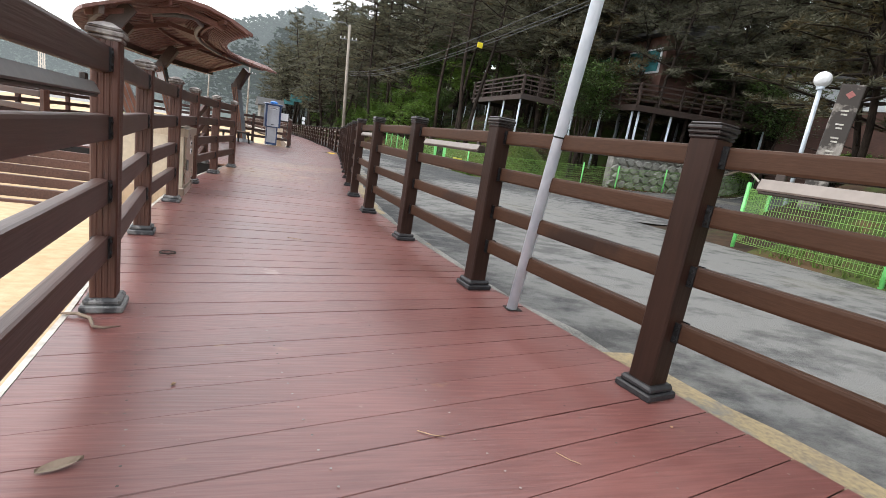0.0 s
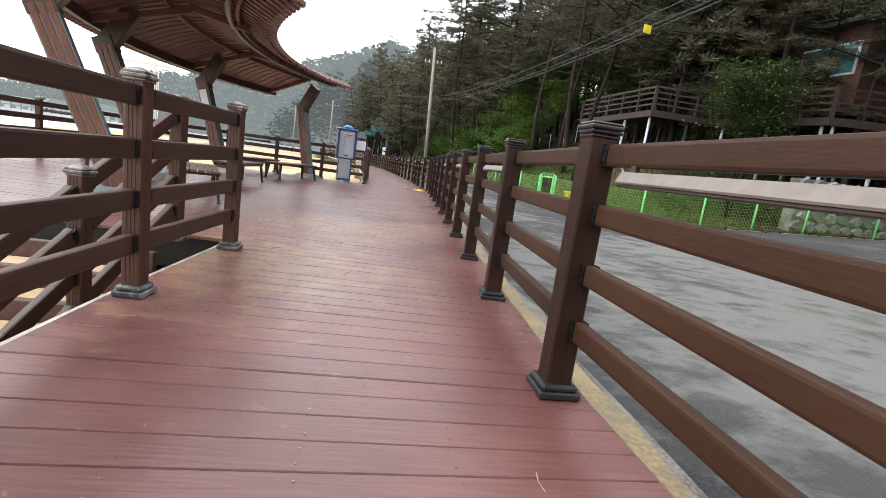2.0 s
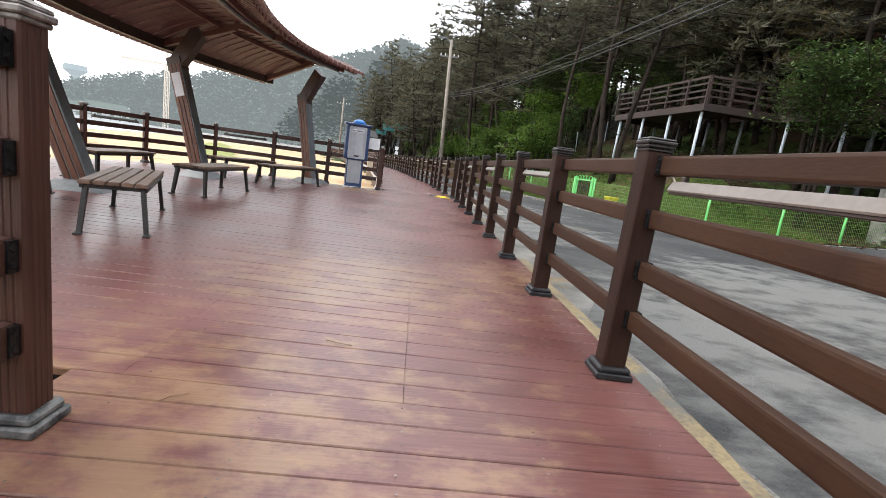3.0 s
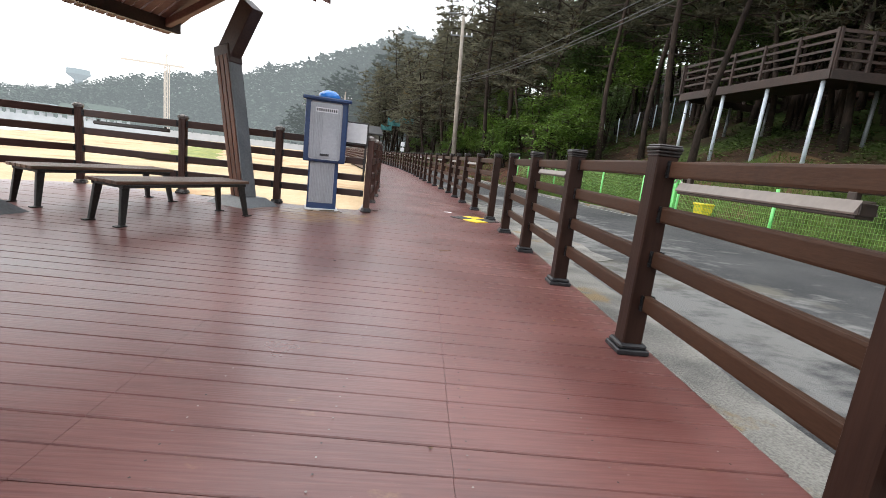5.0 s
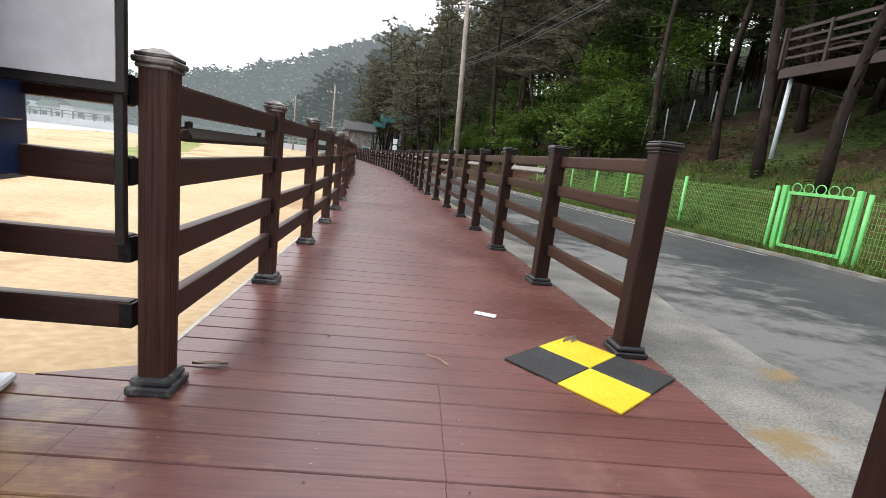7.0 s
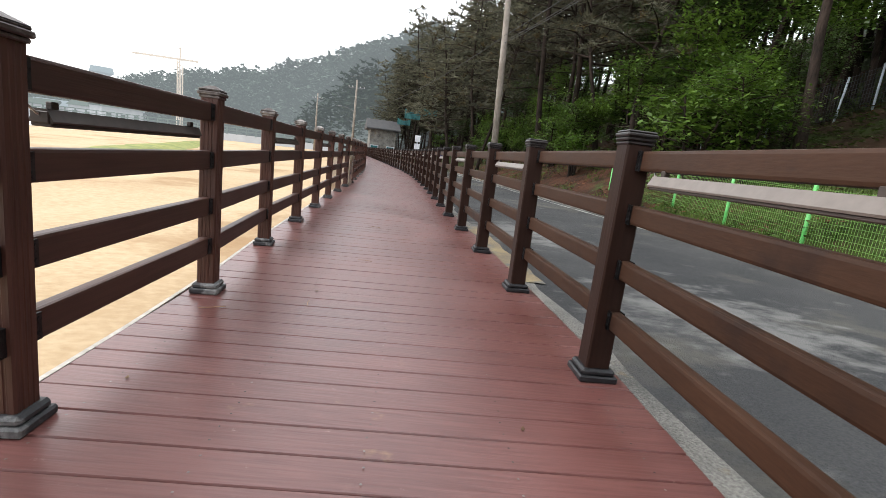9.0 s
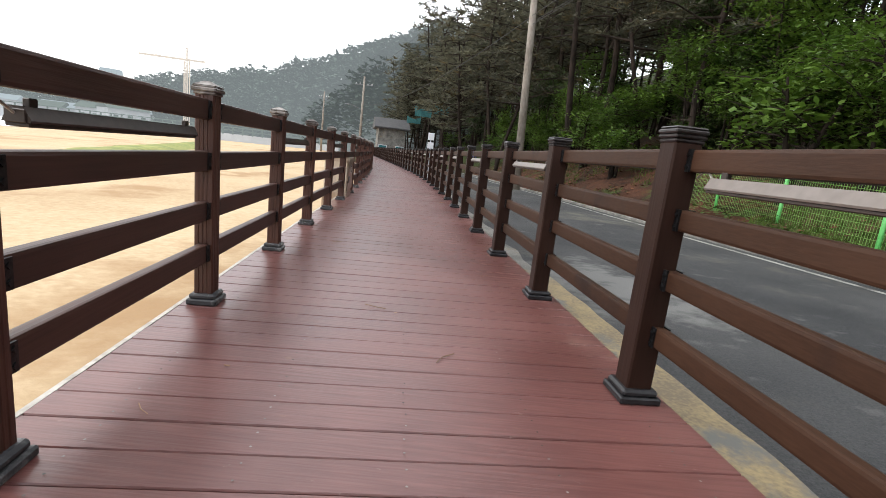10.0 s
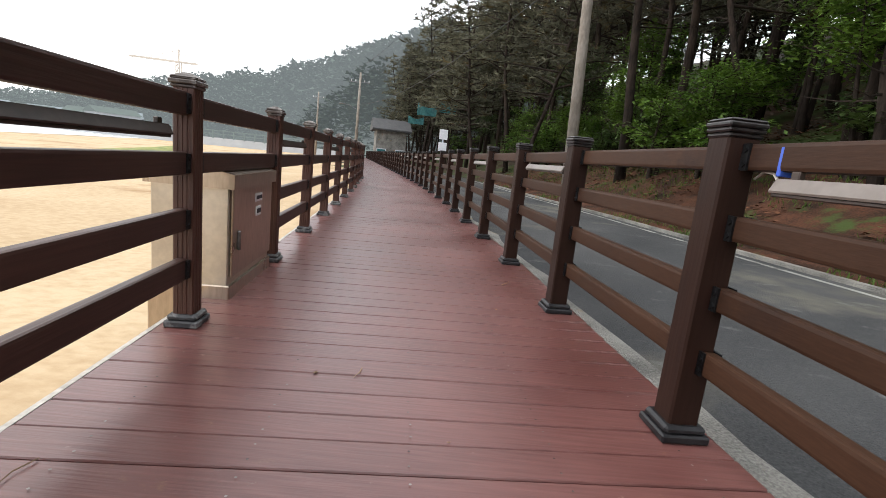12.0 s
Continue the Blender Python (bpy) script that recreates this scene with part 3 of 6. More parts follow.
def plank_data(a, b, c, d, dz):
    """One plank from its four plan corners, with eased top edges."""
    mid = (a + b + c + d) / 4
    verts = []
    for z, pull in ((-0.028, 0.0), (-0.005, 0.0), (0.0, 0.003)):
        for p in (a, b, c, d):
            v = mid - p
            across = (d - a).normalized()
            q = p + across * pull * (1 if v.dot(across) > 0 else -1)
            verts.append((q.x, q.y, z + dz))
    faces = [(8, 9, 10, 11)]
    for r in (0, 4):
        for k in range(4):
            faces.append((r + k, r + (k + 1) % 4, r + 4 + (k + 1) % 4, r + 4 + k))
    return verts, faces


def row_line(s):
    """Centre and direction across of the plank joint at s metres along the walk."""
    y = s
    g = 0.9
    slope = (along(RIGHT_LINE, y + g) - along(RIGHT_LINE, y - g)) / (2 * g)
    slope = max(-0.24, min(0.06, slope))
    d = Vector((1, -slope, 0)).normalized()
    return Vector((along(RIGHT_LINE, y) - 1.0, y, 0)), d


def meet(c, d, edge):
    """Where the joint line meets a plan edge."""
    p = c.copy()
    for _ in range(6):
        x = edge(p.y)
        p = c + d * ((x - c.x) / d.x)
    return p


def rim_or_left(y):
    p = platform_left(y)
    return p if p is not None and p < left_edge(y) else left_edge(y)


pieces, far_pieces = [], []
rows = int((111 - DECK_START) / PITCH)
joints = [row_line(DECK_START + PITCH * i) for i in range(rows + 1)]
GAP = 0.0025
for i in range(rows):
    (c0, d0), (c1, d1) = joints[i], joints[i + 1]
    n0, n1 = Vector((-d0.y, d0.x, 0)), Vector((-d1.y, d1.x, 0))
    c0, c1 = c0 + n0 * GAP, c1 - n1 * GAP
    y = (c0.y + c1.y) / 2
    wide = platform_left(y) is not None and platform_left(y) < left_edge(y) - 0.1
    lo = rim_or_left if wide else left_edge
    ends = [(meet(c0, d0, lo), meet(c1, d1, lo))]
    if wide:
        for x in ((-3.1 if i % 2 else -4.0), -1.06 + 0.05 * max(0.0, y - 16), 0.08 + 0.032 * (y - 15.4)):
            if x > ends[0][0].x + 0.3:
                ends.append((meet(c0, d0, lambda v: x), meet(c1, d1, lambda v: x)))
    ends.append((meet(c0, d0, right_edge), meet(c1, d1, right_edge)))
    dz = random.uniform(-0.0015, 0.0015)
    for (a0, a1), (b0, b1) in zip(ends, ends[1:]):
        pull = d0 * 0.0007
        (pieces if y < 40 else far_pieces).append((a0 + pull, b0 - pull, b1 - pull, a1 + pull, dz))

for a, b, c, d, dz in pieces:
    v, f = plank_data(a, b, c, d, dz)
    me = bpy.data.meshes.new("plank")
    me.from_pydata(v, [], f)
    me.materials.append(PLANK)
    put("plank", me, deck)
verts, faces = [], []
for a, b, c, d, dz in far_pieces:
    v, f = plank_data(a, b, c, d, dz)
    o = len(verts)
    verts += v
    faces += [tuple(k + o for k in q) for q in f]
me = bpy.data.meshes.new("far_planks")
me.from_pydata(verts, [], faces)
me.materials.append(PLANK)
tagged(put("far_planks", me, deck), kind="stuff")


def slab(name, rows, left, right, z0, z1, material, parent):
    verts, faces = [], []
    for yy in rows:
        a, b = left(yy), right(yy)
        verts += [(a, yy, z0), (b, yy, z0), (b, yy, z1), (a, yy, z1)]
    for j in range(len(rows) - 1):
        o, q = j * 4, j * 4 + 4
        for k in range(4):
            faces.append((o + k, o + (k + 1) % 4, q + (k + 1) % 4, q + k))
    faces += [(0, 1, 2, 3), tuple(len(verts) - 4 + k for k in (3, 2, 1, 0))]
    me = bpy.data.meshes.new(name)
    me.from_pydata(verts, [], faces)
    me.materials.append(material)
    return put(name, me, parent)


# Solid near-black slabs below the planks paint the shade seen in the gaps.
slab("joists", steps_of(-2.9, 111, 150), lambda v: left_edge(v) + 0.02, lambda v: right_edge(v) - 0.03, -0.3, -0.029, UNDER, deck)
slab("platform_joists", steps_of(10.5, 21.0, 40), lambda v: (platform_left(v) or -1) + 0.05, lambda v: left_edge(v) + 0.02, -0.3, -0.034, UNDER, deck)
slab("edge_strip", steps_of(-2.9, 10.2, 30), lambda v: left_edge(v) - 0.022, lambda v: left_edge(v) - 0.001, -0.09, 0.001, EDGE, deck)
slab("edge_strip", steps_of(21.3, 111, 90), lambda v: left_edge(v) - 0.022, lambda v: left_edge(v) - 0.001, -0.09, 0.001, EDGE, deck)
slab("fascia", steps_of(21.3, 111, 90), lambda v: left_edge(v) - 0.02, lambda v: left_edge(v) - 0.0, -0.45, -0.092, RAIL_OLD, deck)
slab("fascia", steps_of(-2.9, 10.2, 30), lambda v: left_edge(v) - 0.02, lambda v: left_edge(v) - 0.0, -0.45, -0.092, RAIL_OLD, deck)

# screw heads along the joists, near the walk
verts, faces = [], []
for i in range(rows):
    c0, d0 = joints[i]
    if not -1 < c0.y < 40:
        continue
    n0 = Vector((-d0.y, d0.x, 0))
    for k in range(5):
        for s in (0.035, 0.105):
            p = c0 + d0 * (-0.85 + 0.45 * k + 0.004 * math.sin(i * 3.7 + k)) + n0 * s
            if not left_edge(p.y) + 0.05 < p.x < right_edge(p.y) - 0.03:
                continue
            o = len(verts)
            verts += [(p.x + 0.0042 * math.cos(q * 1.047), p.y + 0.0042 * math.sin(q * 1.047), 0.0032) for q in range(6)]
            faces.append(tuple(range(o, o + 6)))
me = bpy.data.meshes.new("deck_screws")
me.from_pydata(verts, [], faces)
me.materials.append(CAP_OLD)
tagged(put("deck_screws", me, deck), kind="stuff")


# ---- trees ----
def rnd(a, b):
    return random.uniform(a, b)


def tuft(verts, faces, c, r, n, slim=0.13):
    """A spray of slim needles round a twig end, held level or turned up."""
    for _ in range(n):
        d = Vector((rnd(-1, 1), rnd(-1, 1), rnd(-0.25, 0.75))).normalized()
        s = Matrix.Rotation(rnd(0, 6.28), 3, d) @ d.orthogonal().normalized()
        w = r * rnd(0.7, 1.3) * slim
        b = len(verts)
        verts += [tuple(c - s * w * 0.5), tuple(c + s * w * 0.5), tuple(c + d * r * rnd(0.7, 1.2))]
        faces.append((b, b + 1, b + 2))


def leaf_spray(verts, faces, c, spread, n, size):
    for _ in range(n):
        p = c + Vector((rnd(-1, 1), rnd(-1, 1), rnd(-0.6, 0.6))) * spread
        d = Vector((rnd(-1, 1), rnd(-1, 1), rnd(-0.5, 0.25))).normalized()
        s = d.cross(Vector((rnd(-0.4, 0.4), rnd(-0.4, 0.4), 1))).normalized()
        z = size * rnd(0.6, 1.3)
        b = len(verts)
        verts += [tuple(p), tuple(p + d * z * 0.5 + s * z * 0.28), tuple(p + d * z), tuple(p + d * z * 0.5 - s * z * 0.28)]
        faces.append((b, b + 1, b + 2, b + 3))


def raw(name, verts, faces, material):
    me = bpy.data.meshes.new(name)
    me.from_pydata(verts, [], faces)
    me.materials.append(material)
    return me


def pine(height, bare, lean, spread, dry=0.0, fine=True):
    """A pine with a bent bare trunk, long level limbs and flat, layered pads of needles."""
    ob = new("pine_tree")
    bm = bmesh.new()
    pts, rad = [], []
    bend = rnd(0, 6.28)
    for i in range(9):
        k = i / 8
        pts.append(Vector((math.cos(bend) * lean * k * k + 0.2 * math.sin(k * 7 + bend), math.sin(bend) * lean * k * k + 0.2 * math.cos(k * 6 + bend), height * k - 0.4 * (i == 0))))
        rad.append(0.02 + (0.0074 * height + 0.015) * (1 - k) ** 0.8 + (0.04 if i == 0 else 0))
    tube(bm, pts, rad, 7 if fine else 5)
    verts, faces, dverts, dfaces = [], [], [], []

    def at(k):
        f = k * 8
        i = min(7, int(f))
        return pts[i].lerp(pts[i + 1], f - i)

    count = int(height * (1 - bare) * 4.6) + 4
    for b in range(count):
        k = bare + (1 - bare) * (b + rnd(0, 1)) / count
        o = at(k)
        a = b * 2.4 + rnd(-0.5, 0.5)
        reach = spread * (1 - 0.7 * ((k - bare) / (1 - bare)) ** 1.4) * rnd(0.45, 1.2)
        out = Vector((math.cos(a), math.sin(a), 0))
        cross = Vector((-math.sin(a), math.cos(a), 0))
        tip = o + out * reach + Vector((0, 0, rnd(-0.12, 0.3) * reach))
        mid = o.lerp(tip, 0.55) + Vector((0, 0, rnd(-0.1, 0.22))) + cross * rnd(-0.2, 0.2)
        tube(bm, [o, mid, tip], [0.05 * (1 - k) + 0.022, 0.026, 0.008], 4 if fine else 3, False)
        n = max(5, int(reach * (12 if fine else 4.2)))
        for j in range(n):
            t = 0.3 + 0.72 * (j + rnd(0, 1)) / n
            base = o.lerp(mid, t / 0.55) if t < 0.55 else mid.lerp(tip, (t - 0.55) / 0.45)
            c = base + cross * rnd(-1, 1) * 0.62 * (1.15 - 0.65 * t) * min(1.0, reach / 1.6) + Vector((0, 0, rnd(0.0, 0.16)))
            side = (dverts, dfaces) if rnd(0, 1) < dry else (verts, faces)
            if fine:
                tuft(*side, c, rnd(0.2, 0.36), 10)
            else:
                tuft(*side, c, rnd(0.34, 0.6), 6, 0.2)
    for b in range(9):
        k = rnd(bare * 0.35, bare)
        o = at(k)
        a = rnd(0, 6.28)
        e = o + Vector((math.cos(a), math.sin(a), rnd(-0.15, 0.25))) * rnd(0.5, 1.7)
        tube(bm, [o, o.lerp(e, 0.5) + Vector((0, 0, rnd(-0.1, 0.1))), e], [0.028, 0.016, 0.005], 3, False)
    part("trunk", bm, BARK, ob, smooth=True)
    put("crown", raw("crown", verts, faces, NEEDLE), ob)
    if dverts:
        tagged(put("dry_needle_spray", raw("dry_needle_spray", dverts, dfaces, NEEDLE_DRY), ob), kind="stuff")
    return ob


def broadleaf(height, spread, leaves, size, material, low=0.25, name="leafy_tree"):
    ob = new(name)
    bm = bmesh.new()
    verts, faces = [], []
    stems = 3 if low < 0.3 else 1
    for s in range(stems):
        a = s * 2.1 + rnd(0, 1)
        top = Vector((math.cos(a) * spread * 0.3, math.sin(a) * spread * 0.3, height * rnd(0.8, 1)))
        pts = [Vector((math.cos(a) * 0.08, math.sin(a) * 0.08, -0.3)), top * 0.4 + Vector((rnd(-0.1, 0.1), rnd(-0.1, 0.1), 0)), top]
        tube(bm, pts, [0.05 + 0.01 * height, 0.04, 0.012], 6, False)
        for b in range(int(10 * height / stems) + 6):
            k = low + (1 - low) * rnd(0, 1)
            o = pts[1].lerp(pts[2], k)
            an = rnd(0, 6.28)
            reach = spread * (1 - 0.5 * k) * rnd(0.5, 1.1)
            tip = o + Vector((math.cos(an) * reach, math.sin(an) * reach, rnd(-0.15, 0.5) * reach))
            tube(bm, [o, o.lerp(tip, 0.5) + Vector((0, 0, 0.08)), tip], [0.018, 0.012, 0.004], 3, False)
            n = 5
            for j in range(n):
                t = 0.3 + 0.75 * j / n
                leaf_spray(verts, faces, o.lerp(tip, t), spread * 0.17, leaves, size)
    part("trunk", bm, BARK, ob, smooth=True)
    put("crown", raw("crown", verts, faces, material), ob)
    return ob


PINES = [pine(11.5, 0.5, 1.2, 2.9), pine(13.0, 0.55, 0.7, 2.7, 0.06), pine(9.5, 0.42, 1.7, 3.0, 0.14), pine(12.0, 0.46, 0.9, 3.2, 0.03)]
FAR_PINES = [pine(12.0, 0.27, 1.0, 3.0, 0.0, False), pine(13.5, 0.34, 0.7, 2.8, 0.05, False), pine(10.5, 0.22, 1.4, 3.1, 0.12, False)]
PINE_DRY = pine(8.5, 0.35, 1.6, 3.2, 0.45)
LEAFY = [broadleaf(4.2, 2.0, 16, 0.125, LEAF), broadleaf(5.5, 2.2, 14, 0.13, LEAF_DEEP), broadleaf(3.0, 1.7, 16, 0.11, LEAF)]
BUSHES = [broadleaf(1.3, 1.1, 11, 0.12, LEAF_DEEP, 0.05, "bush"), broadleaf(1.6, 1.2, 11, 0.13, LEAF, 0.05, "bush")]
for t in PINES:
    tagged(t, "tall dark green pine with a bare leaning trunk", "tree", group="hillside pines")
tagged(PINE_DRY, "low pine with browning needles over the terrace", "tree", group="hillside pines")
for t in LEAFY:
    tagged(t, "young broadleaf tree with bright spring leaves", "tree", group="hillside broadleaf trees")
for t in BUSHES:
    tagged(t, "low leafy bush on the slope", "bush", group="hillside bushes")


def plant(master, x, y, scale=1.0, used=set()):
    z = ground_z(x, y)
    m = pose(x, y, z, rnd(-4, 4), rnd(-4, 4), rnd(0, 360))
    if master.name not in used:
        used.add(master.name)
        master.matrix_basis = m @ Matrix.Scale(scale, 4)
        return master
    ob = copy_thing(master, m)
    ob.scale = (scale, scale, scale)
    return ob


def clear_of_house(x, y):
    return not (7.0 < x < 24 and 12 < y < 33.5) and not (7.0 < x < 25 and 8.0 < y < 21.5)


GROVE = []


def grow(x, y, scale, z=None):
    """Mark a place in the wood behind for one of the far pines."""
    m = pose(x, y, ground_z(x, y) if z is None else z, rnd(-4, 4), rnd(-4, 4), rnd(0, 360)) @ Matrix.Scale(scale, 4)
    GROVE.append((len(GROVE) % len(FAR_PINES), m))


def wood_mesh(name):
    """All the pines of the wood behind, joined."""
    coords, loops, starts, totals, kinds = [], [], [], [], []
    stuffs = [BARK, NEEDLE, NEEDLE_DRY]
    count, length = 0, 0
    for k, m in GROVE:
        turn = np.array(m)
        for child in FAR_PINES[k].children:
            me = child.data
            co = np.empty(len(me.vertices) * 3)
            me.vertices.foreach_get("co", co)
            li = np.empty(len(me.loops), dtype=np.int32)
            me.loops.foreach_get("vertex_index", li)
            ls, lt = np.empty(len(me.polygons), dtype=np.int32), np.empty(len(me.polygons), dtype=np.int32)
            me.polygons.foreach_get("loop_start", ls)
            me.polygons.foreach_get("loop_total", lt)
            coords.append(co.reshape(-1, 3) @ turn[:3, :3].T + turn[:3, 3])
            loops.append(li + count)
            starts.append(ls + length)
            totals.append(lt)
            kinds.append(np.full(len(ls), stuffs.index(me.materials[0]), dtype=np.int32))
            count += len(me.vertices)
            length += len(li)
    me = bpy.data.meshes.new(name)
    me.vertices.add(count)
    me.vertices.foreach_set("co", np.concatenate(coords).ravel())
    me.loops.add(length)
    me.loops.foreach_set("vertex_index", np.concatenate(loops))
    starts = np.concatenate(starts)
    me.polygons.add(len(starts))
    me.polygons.foreach_set("loop_start", starts)
    me.polygons.foreach_set("loop_total", np.concatenate(totals))
    for m in stuffs:
        me.materials.append(m)
    me.polygons.foreach_set("material_index", np.concatenate(kinds))
    me.update(calc_edges=True)
    return me


grid_y = -6.0
while grid_y < 112:
    depth = 34 if grid_y < 60 else 26
    d = 3.2 if grid_y < 20 else 3.4 if grid_y < 50 else 1.8
    while d < depth:
        x = along(ROAD_EDGE, grid_y) + d + rnd(-1.1, 1.1)
        yy = grid_y + rnd(-1.2, 1.2)
        if clear_of_house(x, yy) and rnd(0, 1) < 0.93 and not (7.5 < x < 13 and 33.5 < yy < 40):
            near = d < 13 and yy < 58
            size = rnd(0.8, 1.2) * (1.0 if yy < 45 else 1.22)
            if near:
                plant(random.choice(PINES), x, yy, size)
            else:
                grow(x, yy, size)
        d += 2.8 + d * 0.06
    grid_y += 3.0 if grid_y < 60 else 4.2
for x, y, s, k in ((9.3, 31.8, 1.05, 1), (9.25, 29.3, 1.0, 3), (10.1, 34.6, 1.0, 0), (8.9, 36.9, 1.0, 1), (12.4, 34.4, 1.1, 3), (12.9, 27.9, 1.0, 3), (12.6, 31.0, 1.0, 2)):
    plant(PINES[k], x, y, s)
for x, y, k, s in ((8.6, 39.5, 2, 1.1), (7.6, 43.5, 0, 1.0), (9.6, 43.0, 1, 1.0), (6.9, 47.5, 2, 1.0), (9.5, 48, 1, 1.1),
                   (6.2, 52, 0, 0.9), (5.8, 58, 1, 0.9), (4.5, 64, 0, 0.9), (11.8, 40, 0, 1.2), (13.5, 37, 1, 1.2), (8.0, 55, 0, 1.2), (13.2, 45, 0, 1.3), (8.7, 41.2, 0, 1.15), (10.6, 42.4, 1, 1.2),
                   (8.9, 45.4, 2, 1.3), (8.0, 37.9, 2, 1.0)):
    plant(LEAFY[k], x, y, s)
for x, y, s in ((13.0, 23.3, 1.0), (14.1, 24.4, 0.95)):
    plant(LEAFY[1], x, y, s)
for i in range(70):
    y = rnd(-4, 85)
    x = along(ROAD_EDGE, y) + rnd(2.2, 16) ** 1.0
    if clear_of_house(x, y) and not (8.5 < x < 14.5 and 30 < y < 40.5):
        plant(BUSHES[i % 2], x, y, rnd(0.5, 1.5))
for x, y, s in ((14.6, 25.4, 1.05), (16.4, 26.4, 1.1), (21.5, 25.2, 1.1), (17.2, 24.3, 0.85), (19.0, 24.2, 0.9), (15.9, 24.2, 0.8), (14.2, 11.2, 0.95), (16.0, 11.8, 1.1), (14, 7.4, 1.0), (15.5, 8, 1.0)):
    plant(PINE_DRY, x, y, s)

for x, y, s in ((15.2, 11.4, 0.9), (17.2, 12.0, 1.0), (15.0, 24.6, 0.95), (16.6, 24.4, 1.0), (18.2, 24.8, 0.95), (20.2, 24.6, 1.1), (22.4, 26.4, 1.1), (12.6, 8.4, 1.0), (14.2, 7.0, 1.1), (13.0, 6.4, 1.0), (15.2, 9.2, 1.2), (11.6, 4.2, 1.0), (14.2, 27.0, 1.05),
                (15.2, 29.2, 1.0), (14.4, 31.4, 1.1), (16.8, 6.4, 1.2), (25.5, 19.5, 1.3), (24, 22, 1.3), (24, 26, 1.3), (23, 30, 1.2), (20.5, 8.2, 1.2), (19.5, 33, 1.2), (16, 34.5, 1.1), (16.4, 21.9, 0.95), (18.6, 22.3, 0.9), (20.8, 22.0, 1.0), (17.6, 29.6, 0.95)):
    plant(PINES[int(x * 7 + y) % 4], x, y, s)
for i in range(60):
    a, r = radians(rnd(34, 62)), rnd(31, 46)
    grow(0.2 + math.sin(a) * r, 1.2 + math.cos(a) * r, rnd(0.85, 1.15))
for i in range(26):
    a, r = radians(rnd(36, 62)), rnd(28, 40)
    plant(BUSHES[i % 2] if i % 3 else LEAFY[1], 0.2 + math.sin(a) * r, 1.2 + math.cos(a) * r, rnd(0.8, 1.4))
for i in range(30):
    x, y = rnd(20, 34), rnd(31, 50)
    grow(x, y, rnd(0.8, 1.1))
for i in range(16):
    grow(rnd(12.9, 16.4), rnd(28.2, 35.0), rnd(0.8, 1.05))
for x, y in ((13.4, 30.4), (15.0, 31.6), (14.0, 33.2), (16.2, 29.8), (12.8, 34.8)):
    plant(LEAFY[1], x, y, rnd(0.7, 0.95))
for i in range(26):
    grow(rnd(13.5, 24), rnd(35.5, 48), rnd(0.75, 1.0))
for i in range(22):
    grow(rnd(11, 22), rnd(52, 70), rnd(0.7, 0.95))
for i in range(30):
    y = rnd(92, 128)
    x = rnd(-6.5, 8) - (y - 92) * 0.15
    grow(x, y, rnd(1.0, 1.4), -0.6 + 0.06 * (y - 90))
tagged(put("pine_wood", wood_mesh("pine_wood")), "dense grey-green pine wood behind the nearer trees", "trees", kind="stuff")
for tree in FAR_PINES:
    for child in list(tree.children):
        bpy.data.objects.remove(child)
    bpy.data.objects.remove(tree)
for i in range(26):
    y = rnd(33, 98)
    x = along(ROAD_EDGE, y) + rnd(2.4, 13)
    if clear_of_house(x, y):
        plant(LEAFY[1] if i % 3 else LEAFY[i % 2 * 2], x, y, rnd(0.45, 0.8))
for i in range(15):
    y = 36.5 + i * 1.8 + rnd(-0.4, 0.4)
    plant(BUSHES[i % 2] if i % 3 else LEAFY[2], along(ROAD_EDGE, y) + rnd(2.3, 4.4), y, rnd(1.1, 1.7) if i % 3 else rnd(0.8, 1.05))


# ---- more surfaces ----
WOODSTRIP = shade("column_wood", (0.1, 0.035, 0.018), (0.19, 0.075, 0.04), 0.5, 0, 20, 3, (3, 3, 0.2), 0.15, per_object=0.15)
SLATM = shade("canopy_slat", (0.125, 0.058, 0.048), (0.205, 0.102, 0.086), 0.55, 0, 20, 2, (0.3, 2, 2), 0.12, per_object=0.12)
STEEL = shade("painted_steel_grey", (0.12, 0.13, 0.14), (0.19, 0.2, 0.21), 0.42, 0.2, 40, 3, bump=0.05)
STEEL_BROWN = shade("painted_steel_brown", (0.05, 0.032, 0.028), (0.085, 0.055, 0.046), 0.45, 0.1, 40, 3, bump=0.05)
BENCHTOP = shade("bench_slat", (0.09, 0.05, 0.032), (0.17, 0.1, 0.068), 0.5, 0, 24, 3, (0.2, 2, 2), 0.15, per_object=0.15)
BENCHLEG = shade("bench_iron", (0.018, 0.017, 0.017), (0.04, 0.038, 0.036), 0.45, 0.3, 40, 5, bump=0.08)
BLUE = shade("cabinet_blue", (0.016, 0.04, 0.12), (0.028, 0.062, 0.165), 0.35, 0, 30, 3, bump=0.04)
BLUE_BRIGHT = shade("dome_blue", (0.02, 0.14, 0.5), (0.03, 0.2, 0.62), 0.25, 0, 30, 3, bump=0)
PANEL = shade("cabinet_panel_grey", (0.36, 0.37, 0.41), (0.46, 0.47, 0.51), 0.42, 0.1, 30, 2.5, bump=0.03)
PAPER = shade("white_sheet", (0.66, 0.66, 0.68), (0.8, 0.8, 0.82), 0.5, 0, 20, 3, bump=0.02)
INK = shade("print_dark", (0.02, 0.02, 0.025), (0.05, 0.05, 0.06), 0.6, 0, 20, 3, bump=0)
INK_RED = shade("print_red", (0.22, 0.07, 0.065), (0.34, 0.12, 0.11), 0.6, 0, 20, 3, bump=0)
# One steel in two tints: deck and sand reflections are put into the colours.
INOX = shade("stainless", (0.4, 0.33, 0.26), (0.54, 0.45, 0.36), 0.3, 0.9, 60, 2.5, (1, 1, 0.2), 0.05)
